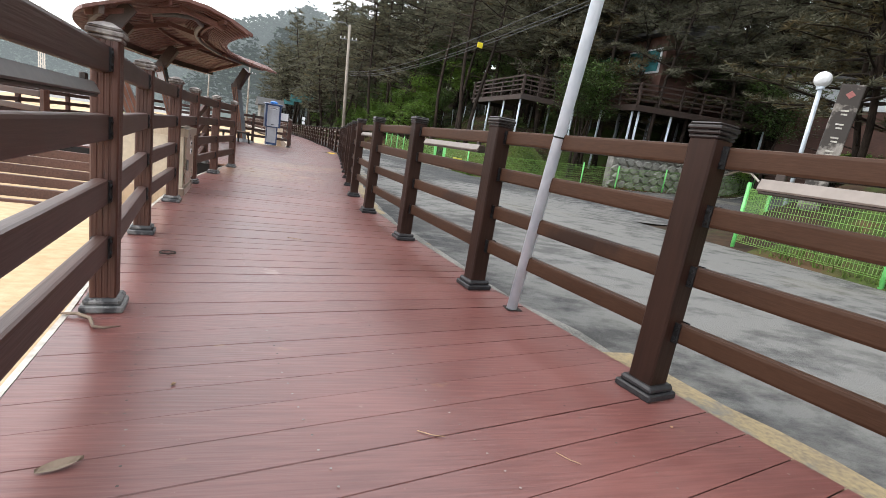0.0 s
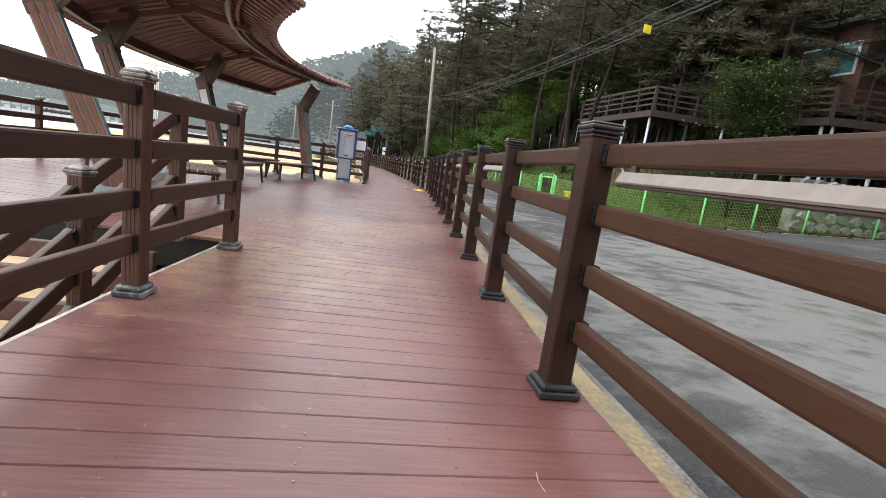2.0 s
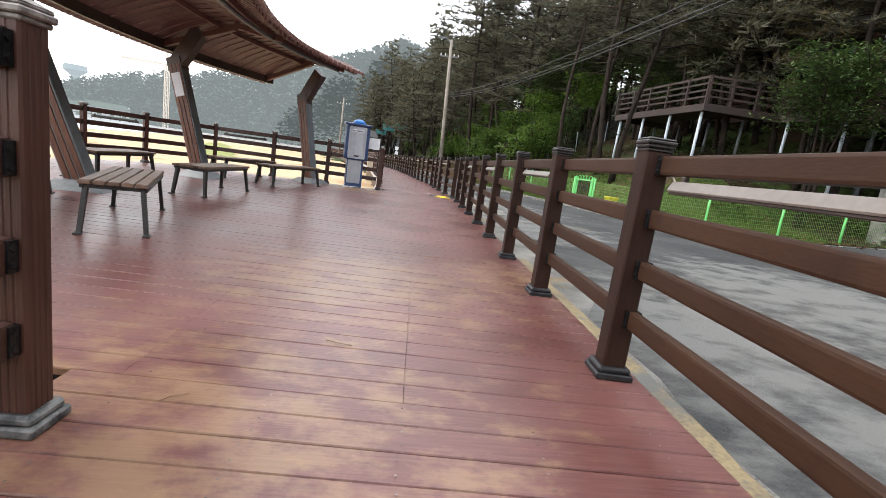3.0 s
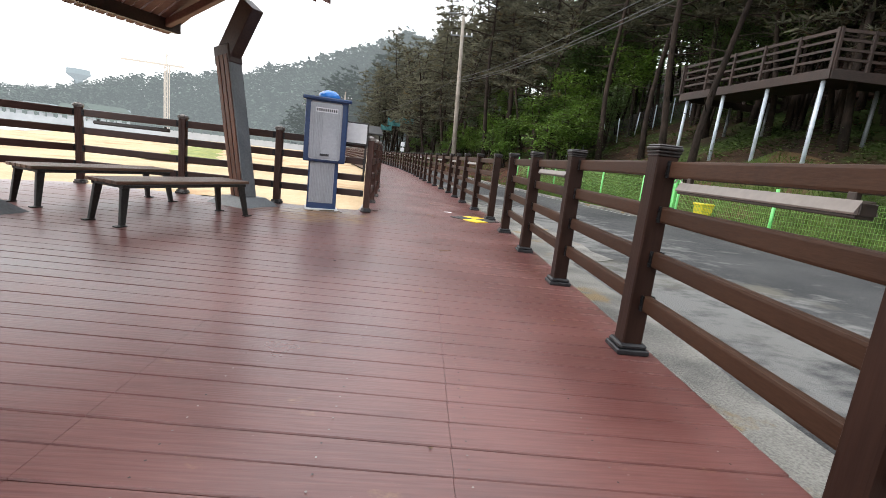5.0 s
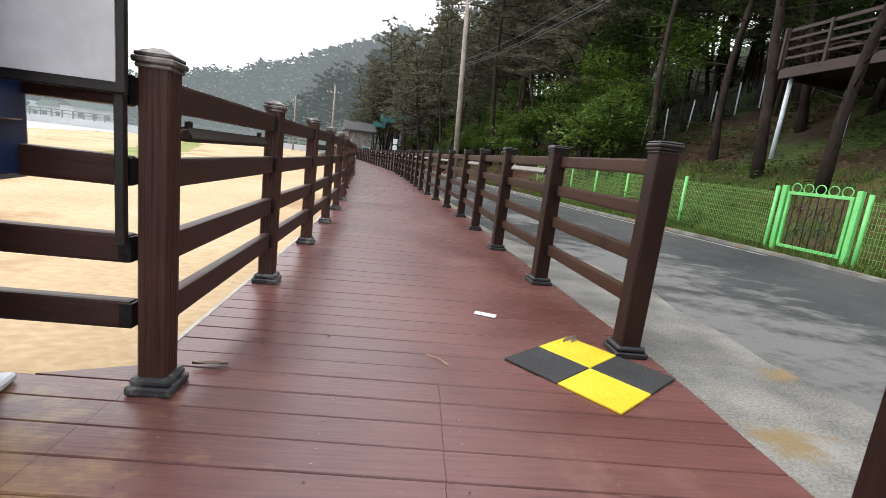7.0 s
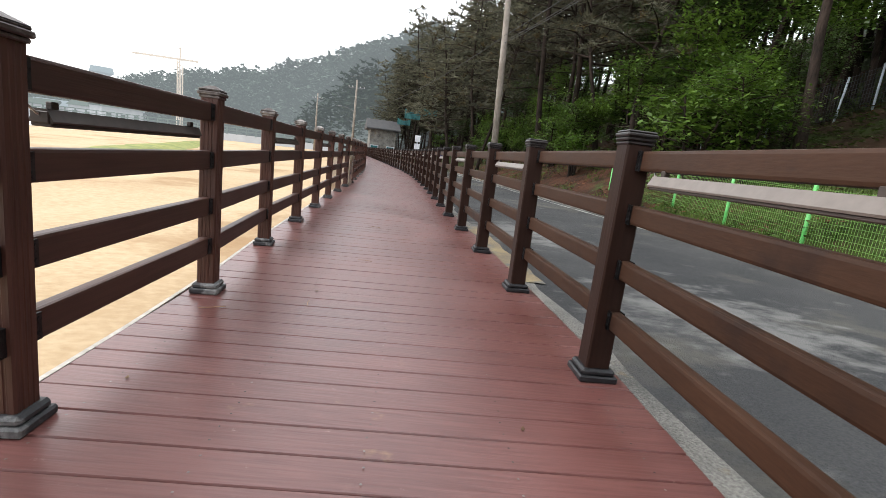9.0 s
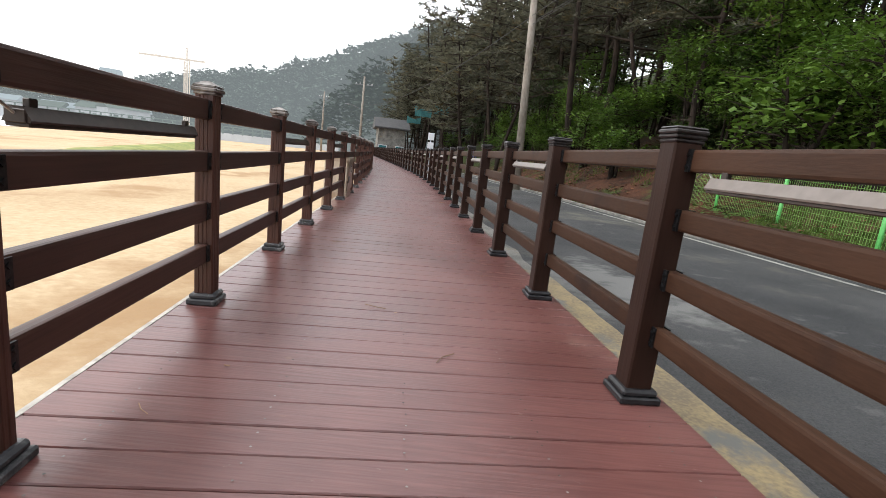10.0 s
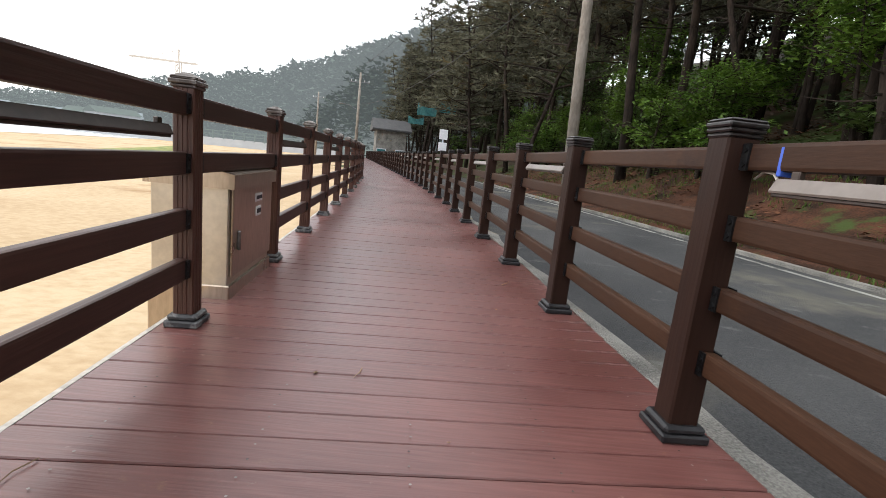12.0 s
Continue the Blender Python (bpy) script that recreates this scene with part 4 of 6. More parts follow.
BEIGE = shade("box_side_sand_tint", (0.5, 0.44, 0.36), (0.62, 0.55, 0.45), 0.36, 0.7, 30, 3, bump=0.05)
YELLOW = shade("mat_yellow", (0.68, 0.46, 0.01), (0.8, 0.58, 0.03), 0.6, 0, 60, 6, bump=0.2)
RUBBER = shade("mat_black", (0.016, 0.016, 0.017), (0.04, 0.04, 0.04), 0.7, 0, 60, 6, bump=0.3)
GALV = shade("galvanised_pipe", (0.44, 0.5, 0.57), (0.6, 0.65, 0.71), 0.5, 0.1, 30, 5, (1, 1, 0.4), 0.05, dark=(0.24, 0.15, 0.12), dark_at=0.74)
GREENP = shade("fence_green", (0.12, 0.5, 0.12), (0.2, 0.62, 0.2), 0.4, 0, 30, 3, bump=0.03)
WIREG = shade("fence_wire_green", (0.15, 0.3, 0.07), (0.22, 0.4, 0.1), 0.45, 0, 30, 3, bump=0)
BINY = shade("bin_yellow", (0.7, 0.56, 0.02), (0.8, 0.66, 0.04), 0.4, 0, 30, 4, bump=0.03)
TIMBER = shade("terrace_timber", (0.02, 0.0108, 0.008), (0.046, 0.026, 0.0195), 0.65, 0, 20, 2, (0.3, 2, 2), 0.15, per_object=0.2)
WALLRED = shade("house_wall_brown", (0.055, 0.024, 0.017), (0.095, 0.042, 0.03), 0.7, 0, 20, 1.5, (0.3, 0.3, 3), 0.2)
WALLWHITE = shade("house_wall_white", (0.5, 0.53, 0.56), (0.66, 0.69, 0.72), 0.7, 0, 20, 1.5, bump=0.1)
ROOFM = shade("roof_dark", (0.035, 0.035, 0.038), (0.07, 0.068, 0.068), 0.75, 0, 20, 2, bump=0.2)
GLASSY = shade("window_glass_teal", (0.03, 0.13, 0.14), (0.05, 0.19, 0.2), 0.06, 0, 3, 1, bump=0, spec=1.0)
STONE = shade("wall_stone", (0.17, 0.165, 0.15), (0.34, 0.33, 0.3), 0.85, 0, 14, 3, bump=0.4, per_object=0.3)
POLEM = shade("pole_concrete", (0.2, 0.17, 0.14), (0.33, 0.29, 0.25), 0.8, 0, 20, 2, (1, 1, 0.3), 0.2)
CABLE = shade("cable_black", (0.02, 0.02, 0.022), (0.045, 0.045, 0.048), 0.6, 0, 30, 3, bump=0)
TREADM = shade("stair_board", (0.06, 0.026, 0.018), (0.11, 0.05, 0.036), 0.6, 0, 20, 2, (2, 0.2, 2), 0.15)


# ---- the resting shelter ----
HUB = Vector((4.95, 16.55, 0))
COLUMNS = [((-3.1, 12.3), (-3.75, 12.05), 1.95), ((-3.9, 14.8), (-4.6, 14.75), 2.0), ((-3.95, 18.3), (-4.5, 18.42), 2.0), ((-2.33, 20.58), (-2.66, 20.78), 1.92)]


def beam(bm, a, b, w, h, bevel=0.008):
    """A box from a to b, w wide and h high."""
    a, b = Vector(a), Vector(b)
    d = b - a
    box(bm, d.length, w, h, Matrix.Translation((a + b) / 2) @ d.to_track_quat("X", "Z").to_matrix().to_4x4(), bevel)


def arch(u):
    """Height of the canopy across its width, from the inner tips (0) to the beach side (1)."""
    return 2.6 + 0.42 * math.sin(math.pi * min(1.0, u * 1.02) ** 0.9) - 0.32 * u


shelter = tagged(new("shelter"), "curved timber canopy of slats on leaning columns", "shelter")


def polar(angle, r, z):
    a = radians(angle)
    return Vector((HUB.x - r * math.cos(a), HUB.y + r * math.sin(a), z))


R_IN, R_OUT = 7.35, 10.2
for i in range(84):
    ang = -31 + 61 * i / 83
    bm = bmesh.new()
    r0 = R_IN - (0.14 if i % 2 else 0.0)
    rings = []
    for k in range(8):
        u = k / 7
        r = r0 + (R_OUT - r0) * u
        c = polar(ang, r, arch(u))
        side = (polar(ang + 1, r, 0) - polar(ang - 1, r, 0)).normalized()
        w, h = 0.052, 0.03
        rings.append([bm.verts.new(c + side * sx * w + Vector((0, 0, sz * h))) for sx, sz in ((-1, -1), (1, -1), (1, 1), (-1, 1))])
    for a, b in zip(rings, rings[1:]):
        for k in range(4):
            bm.faces.new((a[k], a[(k + 1) % 4], b[(k + 1) % 4], b[k]))
    bm.faces.new(rings[0][::-1])
    bm.faces.new(rings[-1])
    part("canopy_slat", bm, SLATM, shelter)

for u, w, h in ((0.16, 0.05, 0.07), (0.52, 0.05, 0.07), (0.9, 0.08, 0.16)):
    bm = bmesh.new()
    r = R_IN + (R_OUT - R_IN) * u
    pts = [polar(-31 + 61 * k / 24, r, arch(u) - 0.09) for k in range(25)]
    for a, b in zip(pts, pts[1:]):
        beam(bm, a, b + (b - a) * 0.03, w, h, 0)
    part("canopy_beam", bm, STEEL_BROWN if u > 0.8 else SLATM, shelter)
bm = bmesh.new()
tube(bm, [polar(-24, 8.9, 2.62), polar(-25.5, 8.5, 2.7), polar(-25, 8.15, 2.74)] + [polar(-23 + 52 * k / 16, 7.95 - 0.15 * k / 16, 2.68 - 0.05 * k / 16) for k in range(17)], 0.042, 8)
part("curved_pipe", bm, STEEL, shelter, "curved grey steel pipe under the slats", smooth=True)

for n, ((bx, by), (jx, jy), jz) in enumerate(COLUMNS):
    foot, joint = Vector((bx, by, 0.08)), Vector((jx, jy, jz))
    out = Vector((joint.x - foot.x, joint.y - foot.y, 0)).normalized()
    ang = math.degrees(math.atan2(HUB.y - by, HUB.x - bx))
    tip = joint - out * 0.42 + Vector((0, 0, 0.62))
    bm = bmesh.new()
    q = (joint - foot).to_track_quat("X", "Z").to_matrix().to_4x4()
    mid = Matrix.Translation((foot + joint) / 2) @ q
    box(bm, (joint - foot).length, 0.2, 0.26, mid, 0.006)
    col = part("column", bm, STEEL, shelter, "leaning column with grey steel flanks")
    for s in (-1, 1):
        for k in (-0.066, 0.0, 0.066):
            bm = bmesh.new()
            box(bm, (joint - foot).length - 0.02, 0.022, 0.062, mid @ pose(0, s * 0.103, k * 1.2), 0.004)
            part("wood_strip", bm, WOODSTRIP, col)
    bm = bmesh.new()
    beam(bm, joint - (tip - joint) * 0.12, tip, 0.18, 0.27)
    part("arm", bm, STEEL_BROWN, shelter)
    bm = bmesh.new()
    box(bm, 0.24, 0.215, 0.285, Matrix.Translation(joint) @ q, 0.01)
    part("joint_plate", bm, STEEL_BROWN, shelter)
    bm = bmesh.new()
    ca = math.degrees(math.asin(max(-1, min(1, (by - HUB.y) / (Vector((bx, by, 0)) - HUB).length))))
    beam(bm, polar(ca, R_IN + 0.3, arch(0.1) - 0.09), polar(ca, R_IN + 1.2, arch(0.5) - 0.06), 0.09, 0.1)
    beam(bm, polar(ca, R_IN + 1.18, arch(0.5) - 0.1), polar(ca, R_OUT - 0.12, arch(0.95) - 0.06), 0.09, 0.1)
    part("cross_beam", bm, SLATM, shelter)
    bm = bmesh.new()
    t4 = bmesh.ops.create_cone(bm, segments=4, radius1=0.46, radius2=0.27, depth=0.11, cap_ends=True)["verts"]
    bmesh.ops.transform(bm, matrix=pose(bx, by, 0.055, 0, 0, ang + 45), verts=t4)
    part("foot_plate", bm, STEEL, shelter, "flared grey steel foot")
    if n == 0:
        bm = bmesh.new()
        disc = bmesh.ops.create_cone(bm, segments=24, radius1=0.13, radius2=0.13, depth=0.03, cap_ends=True)["verts"]
        bmesh.ops.transform(bm, matrix=Matrix.Translation(joint.lerp(tip, 0.9)) @ (joint - tip).cross(Vector((0, 0, 1))).to_track_quat("Z", "Y").to_matrix().to_4x4() @ pose(0, 0, 0.11), verts=disc)
        part("disc", bm, PANEL, shelter, "pale round plate on the arm")
    if n == 2:
        bm = bmesh.new()
        box(bm, 0.42, 0.006, 0.17, mid @ pose(0.62, 0.118, 0), 0)
        part("notice", bm, PAPER, shelter, "white paper notice on the column")
        bm = bmesh.new()
        box(bm, 0.42, 0.006, 0.17, mid @ pose(0.62, -0.118, 0), 0)
        part("notice", bm, PAPER, shelter, "white paper notice on the column")


# ---- benches ----
def bench():
    ob = new("bench")
    for k in range(5):
        bm = bmesh.new()
        box(bm, 1.5, 0.076, 0.032, pose(0, -0.176 + 0.088 * k, 0.385), 0.005)
        part("seat_slat", bm, BENCHTOP, ob)
    bm = bmesh.new()
    for s in (-1, 1):
        beam(bm, (-0.7, 0.2 * s, 0.352), (0.7, 0.2 * s, 0.352), 0.03, 0.03, 0.003)
        beam(bm, (0.68 * s, -0.2, 0.352), (0.68 * s, 0.2, 0.352), 0.03, 0.03, 0.003)
    part("frame", bm, BENCHLEG, ob)
    for sx in (-1, 1):
        for sy in (-1, 1):
            bm = bmesh.new()
            rings = []
            for z, w, dx, dy in ((0.345, 0.036, 0.66, 0.18), (0.02, 0.022, 0.71, 0.21), (0.0, 0.03, 0.72, 0.215)):
                rings.append([bm.verts.new((sx * dx + a * w, sy * dy + b * 0.016, z)) for a, b in ((-1, -1), (1, -1), (1, 1), (-1, 1))])
            for a, b in zip(rings, rings[1:]):
                for k in range(4):
                    bm.faces.new((a[k], a[(k + 1) % 4], b[(k + 1) % 4], b[k]))
            bm.faces.new(rings[0])
            bm.faces.new(rings[-1])
            box(bm, 0.1, 0.05, 0.012, pose(sx * 0.73, sy * 0.215, 0.006), 0.002)
            part("leg", bm, BENCHLEG, ob)
    return tagged(ob, "low backless bench with brown slats and dark iron legs", "bench", group="shelter benches")


first_bench = None
for cx, cy, dx, dy in ((-2.53, 13.2, -0.51, 1.32), (-2.88, 16.08, 0.1, 1.4), (-2.47, 19.0, 0.67, 1.33), (-3.56, 19.55, 0.68, 1.33), (-4.5, 16.5, 0.05, 1.4), (-3.75, 13.4, -0.5, 1.3)):
    m = pose(cx, cy, 0.002, 0, 0, math.degrees(math.atan2(dy, dx)))
    if first_bench is None:
        first_bench = bench()
        first_bench.matrix_basis = m
    else:
        copy_thing(first_bench, m)


# ---- blue outdoor cabinet ----
def blue_cabinet(m):
    ob = tagged(new("utility_cabinet"), "blue and grey ribbed metal cabinet on a narrow pedestal", "cabinet")
    ob.matrix_basis = m
    bm = bmesh.new()
    box(bm, 0.4, 0.3, 0.68, pose(0, 0, 0.36), 0.012)
    part("pedestal", bm, BLUE, ob)
    bm = bmesh.new()
    box(bm, 0.46, 0.36, 0.03, pose(0, 0, 0.015), 0.008)
    part("base_flange", bm, PAPER, ob)
    bm = bmesh.new()
    box(bm, 0.33, 0.012, 0.56, pose(-0.015, -0.155, 0.39), 0.004)
    panel = part("pedestal_panel", bm, PANEL, ob)
    bm = bmesh.new()
    box(bm, 0.009, 0.012, 0.53, None, 0.003)
    rib = data_of("rib", bm, PANEL)
    for k in range(15):
        put("rib", rib, panel, pose(-0.165 + k * 0.0215, -0.163, 0.39))
    bm = bmesh.new()
    box(bm, 0.56, 0.42, 0.83, pose(0, 0, 1.09), 0.02, 2)
    body = part("body", bm, BLUE, ob)
    bm = bmesh.new()
    box(bm, 0.42, 0.014, 0.76, pose(-0.005, -0.217, 1.09), 0.02)
    door = part("door", bm, PANEL, ob, "pale grey ribbed door")
    bm = bmesh.new()
    box(bm, 0.01, 0.012, 0.68, None, 0.003)
    rib = data_of("rib", bm, PANEL)
    for x in [-0.2 + k * 0.022 for k in range(8)] + [0.15 + k * 0.022 for k in range(3)]:
        put("rib", rib, door, pose(x, -0.226, 1.08))
    bm = bmesh.new()
    box(bm, 0.29, 0.006, 0.062, pose(0.0, -0.236, 1.365), 0)
    part("label_plate", bm, PAPER, door)
    bm = bmesh.new()
    for k in range(10):
        box(bm, 0.017, 0.004, 0.034, pose(-0.125 + 0.0275 * k, -0.2405, 1.365), 0)
    tagged(part("label_print", bm, INK, door), kind="stuff")
    bm = bmesh.new()
    box(bm, 0.12, 0.008, 0.03, pose(-0.005, -0.236, 0.775), 0.003)
    part("maker_plate", bm, INK, door)
    for z in (1.4, 1.22, 0.76):
        bm = bmesh.new()
        box(bm, 0.012, 0.035, 0.075, pose(0.287, -0.13, z), 0.004)
        part("hinge", bm, BOLT, ob)
    bm = bmesh.new()
    box(bm, 0.02, 0.17, 0.46, pose(0.286, 0.06, 1.08), 0.005)
    part("side_hatch", bm, BLUE, ob)
    bm = bmesh.new()
    box(bm, 0.64, 0.5, 0.05, pose(0, -0.01, 1.525, 4), 0.012)
    part("lid", bm, BLUE, ob)
    bm = bmesh.new()
    dome = bmesh.ops.create_uvsphere(bm, u_segments=20, v_segments=10, radius=0.15)["verts"]
    bmesh.ops.transform(bm, matrix=pose(0.03, 0.03, 1.56) @ Matrix.Diagonal((1, 1, 0.62, 1)), verts=dome)
    part("dome", bm, BLUE_BRIGHT, ob, "bright blue beacon dome", smooth=True)
    return ob


blue_cabinet(pose(-1.35, 20.86, 0.002, 0, 0, 12))

board = tagged(new("notice_board"), "white blank notice board in a dark frame on a stake", "notice board")
board.matrix_basis = pose(-0.93, 20.98, 0, 0, 0, 6)
bm = bmesh.new()
box(bm, 0.34, 0.02, 0.32, pose(0, 0, 1.12), 0.004)
part("frame", bm, CAPM, board)
bm = bmesh.new()
box(bm, 0.29, 0.006, 0.27, pose(0, -0.013, 1.125), 0)
part("sheet", bm, PAPER, board)
bm = bmesh.new()
box(bm, 0.028, 0.028, 0.78, pose(0.14, 0.026, 0.9), 0.003)
part("stake", bm, CAPM, board)


# ---- metal power boxes ----
def power_box(m, w, d, h):
    """A stainless floor cabinet with a lid, on a plinth; sides tinted beige for reflected sand."""
    ob = tagged(new("power_box"), "stainless steel power box with a sloping lid, reflected sand tinted into its sides", "electrical box", group="power boxes")
    ob.matrix_basis = m
    bm = bmesh.new()
    box(bm, w - 0.02, d - 0.01, h - 0.06, pose(0, d / 2, 0.06 + (h - 0.06) / 2), 0.006)
    part("body", bm, BEIGE, ob)
    bm = bmesh.new()
    box(bm, w, d + 0.02, 0.7, pose(0, d / 2, 0.075 - 0.35), 0.006)
    part("plinth", bm, INOX, ob)
    bm = bmesh.new()
    box(bm, w - 0.05, 0.014, h - 0.13, pose(0.01, -0.004, 0.1 + (h - 0.1) / 2), 0.004)
    door = part("door", bm, INOX, ob, "brushed stainless door")
    bm = bmesh.new()
    box(bm, 0.014, 0.02, 0.11, pose(-w * 0.36, -0.02, h * 0.5), 0.005)
    part("handle", bm, BOLT, door)
    for k, (sw, sz) in enumerate(((0.14, 0.05), (0.1, 0.06))):
        bm = bmesh.new()
        box(bm, sw, 0.004, sz, pose(w * 0.1, -0.013, h * 0.84 - 0.085 * k), 0)
        part("sticker", bm, PAPER, door)
        bm = bmesh.new()
        for j in range(4):
            box(bm, sw * 0.14, 0.003, sz * 0.45, pose(w * 0.1 + sw * (-0.33 + 0.22 * j), -0.0165, h * 0.84 - 0.085 * k), 0)
        tagged(part("sticker_marks", bm, INK, door), kind="stuff")
    bm = bmesh.new()
    rings = []
    for x in (-w / 2 - 0.015, w / 2 + 0.015):
        rings.append([bm.verts.new((x, a, b)) for a, b in ((-0.03, h - 0.02), (d + 0.02, h - 0.02), (d + 0.02, h + 0.1), (d * 0.45, h + 0.1), (-0.03, h + 0.055))])
    for k in range(5):
        bm.faces.new((rings[0][k], rings[0][(k + 1) % 5], rings[1][(k + 1) % 5], rings[1][k]))
    bm.faces.new(rings[0])
    bm.faces.new(rings[1][::-1])
    part("lid", bm, INOX, ob)
    return ob


power_box(pose(-1.075, 6.81, 0, 0, 0, 97), 0.8, 0.6, 0.6)
power_box(pose(-1.765, 36.76, 0, 0, 0, 95.5), 0.82, 0.4, 0.62)

# ---- tilted mat, scrap of paper, lone pipe, twigs ----
mat_ob = tagged(new("rubber_mat"), "yellow and black chequered rubber mat by the railing gap", "mat")
mat_ob.matrix_basis = pose(0.995, 21.52, 0.006, 0, 0, 40)
for i in (0, 1):
    for j in (0, 1):
        bm = bmesh.new()
        box(bm, 0.278, 0.288, 0.012, pose((i - 0.5) * 0.28, (j - 0.5) * 0.29, 0.0), 0.003)
        part("square", bm, RUBBER if (i + j) % 2 else YELLOW, mat_ob)
scrap = bmesh.new()
box(scrap, 0.13, 0.06, 0.004, pose(0, 0, 0, 0, 0, -20), 0.001)
tagged(part("paper_scrap", scrap, PAPER, m=pose(0.61, 22.2, 0.005)), "crumpled scrap of white paper on the planks", "paper")

pipe = tagged(new("steel_pipe"), "leaning galvanised steel pipe standing in the deck", "pole")
bm = bmesh.new()
tube(bm, [(0, 0, -0.25), (0, 0, 4.6)], 0.031, 16)
rod = part("shaft", bm, GALV, pipe, smooth=True)
bm = bmesh.new()
tube(bm, [(0, 0, 1.0), (0, 0, 1.008)], 0.034, 14)
part("wire_tie", bm, BRACKET, rod)
bm = bmesh.new()
box(bm, 0.09, 0.08, 0.004, pose(0.005, 0, 0.002), 0)
part("slot", bm, UNDER, pipe)
pipe.matrix_basis = pose(1.365, 3.596, 0.002)
rod.matrix_basis = Vector((0.023, -0.125, 1)).to_track_quat("Z", "Y").to_matrix().to_4x4()

STICK = shade("dry_stick", (0.1, 0.07, 0.05), (0.2, 0.15, 0.11), 0.85, 0, 30, 6, bump=0.3)
bm = bmesh.new()
tube(bm, [(0, 0, 0.008), (0.06, -0.012, 0.014), (0.115, -0.045, 0.012), (0.15, -0.115, 0.009), (0.19, -0.132, 0.011), (0.235, -0.1, 0.007)], [0.005, 0.007, 0.007, 0.006, 0.005, 0.002], 6)
tagged(part("stick", bm, STICK, m=pose(-0.71, 3.215, 0.002), smooth=True), "bent dry stick lying by a railing post", "stick")
bm = bmesh.new()
tube(bm, [(0.042 * math.cos(a * 0.5), 0.034 * math.sin(a * 0.5), 0.006 + 0.003 * (a % 2)) for a in range(13)], 0.0045, 5)
tagged(part("cord_loop", bm, UNDER, m=pose(-0.6, 4.22, 0.002), smooth=True), "small dark loop of cord on the planks", "cord")
verts, faces = [], []
for i in range(7):
    u = i / 6
    w = 0.016 * math.sin(math.pi * (0.08 + 0.9 * u))
    verts += [(0.09 * (u - 0.5), -w, 0.004 + 0.008 * u), (0.09 * (u - 0.5), 0, 0.0025 + 0.006 * u), (0.09 * (u - 0.5), w, 0.009 + 0.008 * u)]
for i in range(6):
    for j in (0, 1):
        faces.append((i * 3 + j, i * 3 + 3 + j, i * 3 + 4 + j, i * 3 + j + 1))
dry_leaf = tagged(put("dry_leaf", raw("dry_leaf", verts, faces, STICK), None, pose(-0.33, 2.31, 0.002, 0, 0, 25)), "curled dry brown leaf on the planks", "leaf", group="dry leaves")
for x, y, a, k in ((-1.22, 20.62, 10, 2.2), (-1.05, 20.66, 130, 1.6), (-1.42, 20.5, 60, 1.3), (-0.62, 21.28, 200, 1.4), (1.02, 21.86, 40, 1.5)):
    copy_thing(dry_leaf, pose(x, y, 0.003, 0, 0, a)).scale = (k, k, k)

twigs = []
for k in range(70):
    y = rnd(1.5, 38)
    x = rnd(left_edge(y) + 0.15, right_edge(y) - 0.1)
    a = rnd(0, 360)
    twigs.append((x, y, a))
TWIG = shade("dry_needle_litter", (0.16, 0.09, 0.05), (0.36, 0.24, 0.14), 0.8, 0, 20, 3, bump=0, per_object=0.4)
bm = bmesh.new()
tube(bm, [(-0.05, 0, 0.003), (0, 0.008, 0.005), (0.06, -0.004, 0.003)], 0.0022, 4)
TWIG_ME = data_of("pine_needle", bm, TWIG)
bm = bmesh.new()
ring = [bm.verts.new((0.02 * math.cos(a * 1.05) * (1 + 0.3 * (a % 2)), 0.013 * math.sin(a * 1.05), 0.003 + 0.004 * (a % 2))) for a in range(6)]
bm.faces.new(ring)
bmesh.ops.extrude_face_region(bm, geom=bm.faces[:])
CRUMB_ME = data_of("leaf_crumb", bm, TWIG)
for k, (x, y, a) in enumerate(twigs):
    ob = put("pine_needle" if k % 2 else "leaf_crumb", TWIG_ME if k % 2 else CRUMB_ME, None, pose(x, y, 0.002, 0, 0, a) @ Matrix.Scale(rnd(0.6, 1.3) * (1.0 if k % 2 else 0.5), 4))
    tagged(ob, "dry pine litter lying on the planks", "litter", group="deck litter")


# ---- beach steps and their rail ----
steps = tagged(new("beach_steps"), "wide sand-covered timber steps from the platform to the beach", "stairs")
for k in range(6):
    y, z = 10.05 - 0.37 * k, -0.1 - 0.095 * k
    bm = bmesh.new()
    box(bm, 3.1, 0.06, 0.2, pose(-3.2, y, z - 0.08), 0.006)
    part("edge_board", bm, TREADM, steps)
    bm = bmesh.new()
    box(bm, 3.06, 0.33, 0.05, pose(-3.2, y - 0.2, z - 0.13, rnd(-2, 2), 0, 0), 0.015)
    part("sand_fill", bm, SAND, steps)
for x in (-1.58, -4.75):
    railing("stair_railing", [Vector((x, 10.2, 0)), Vector((x - 0.13, 9.25, -0.53)), Vector((x - 0.26, 8.3, -1.06))], PARTS_LEFT,
            "sloping dark brown stair railing beside the beach steps")


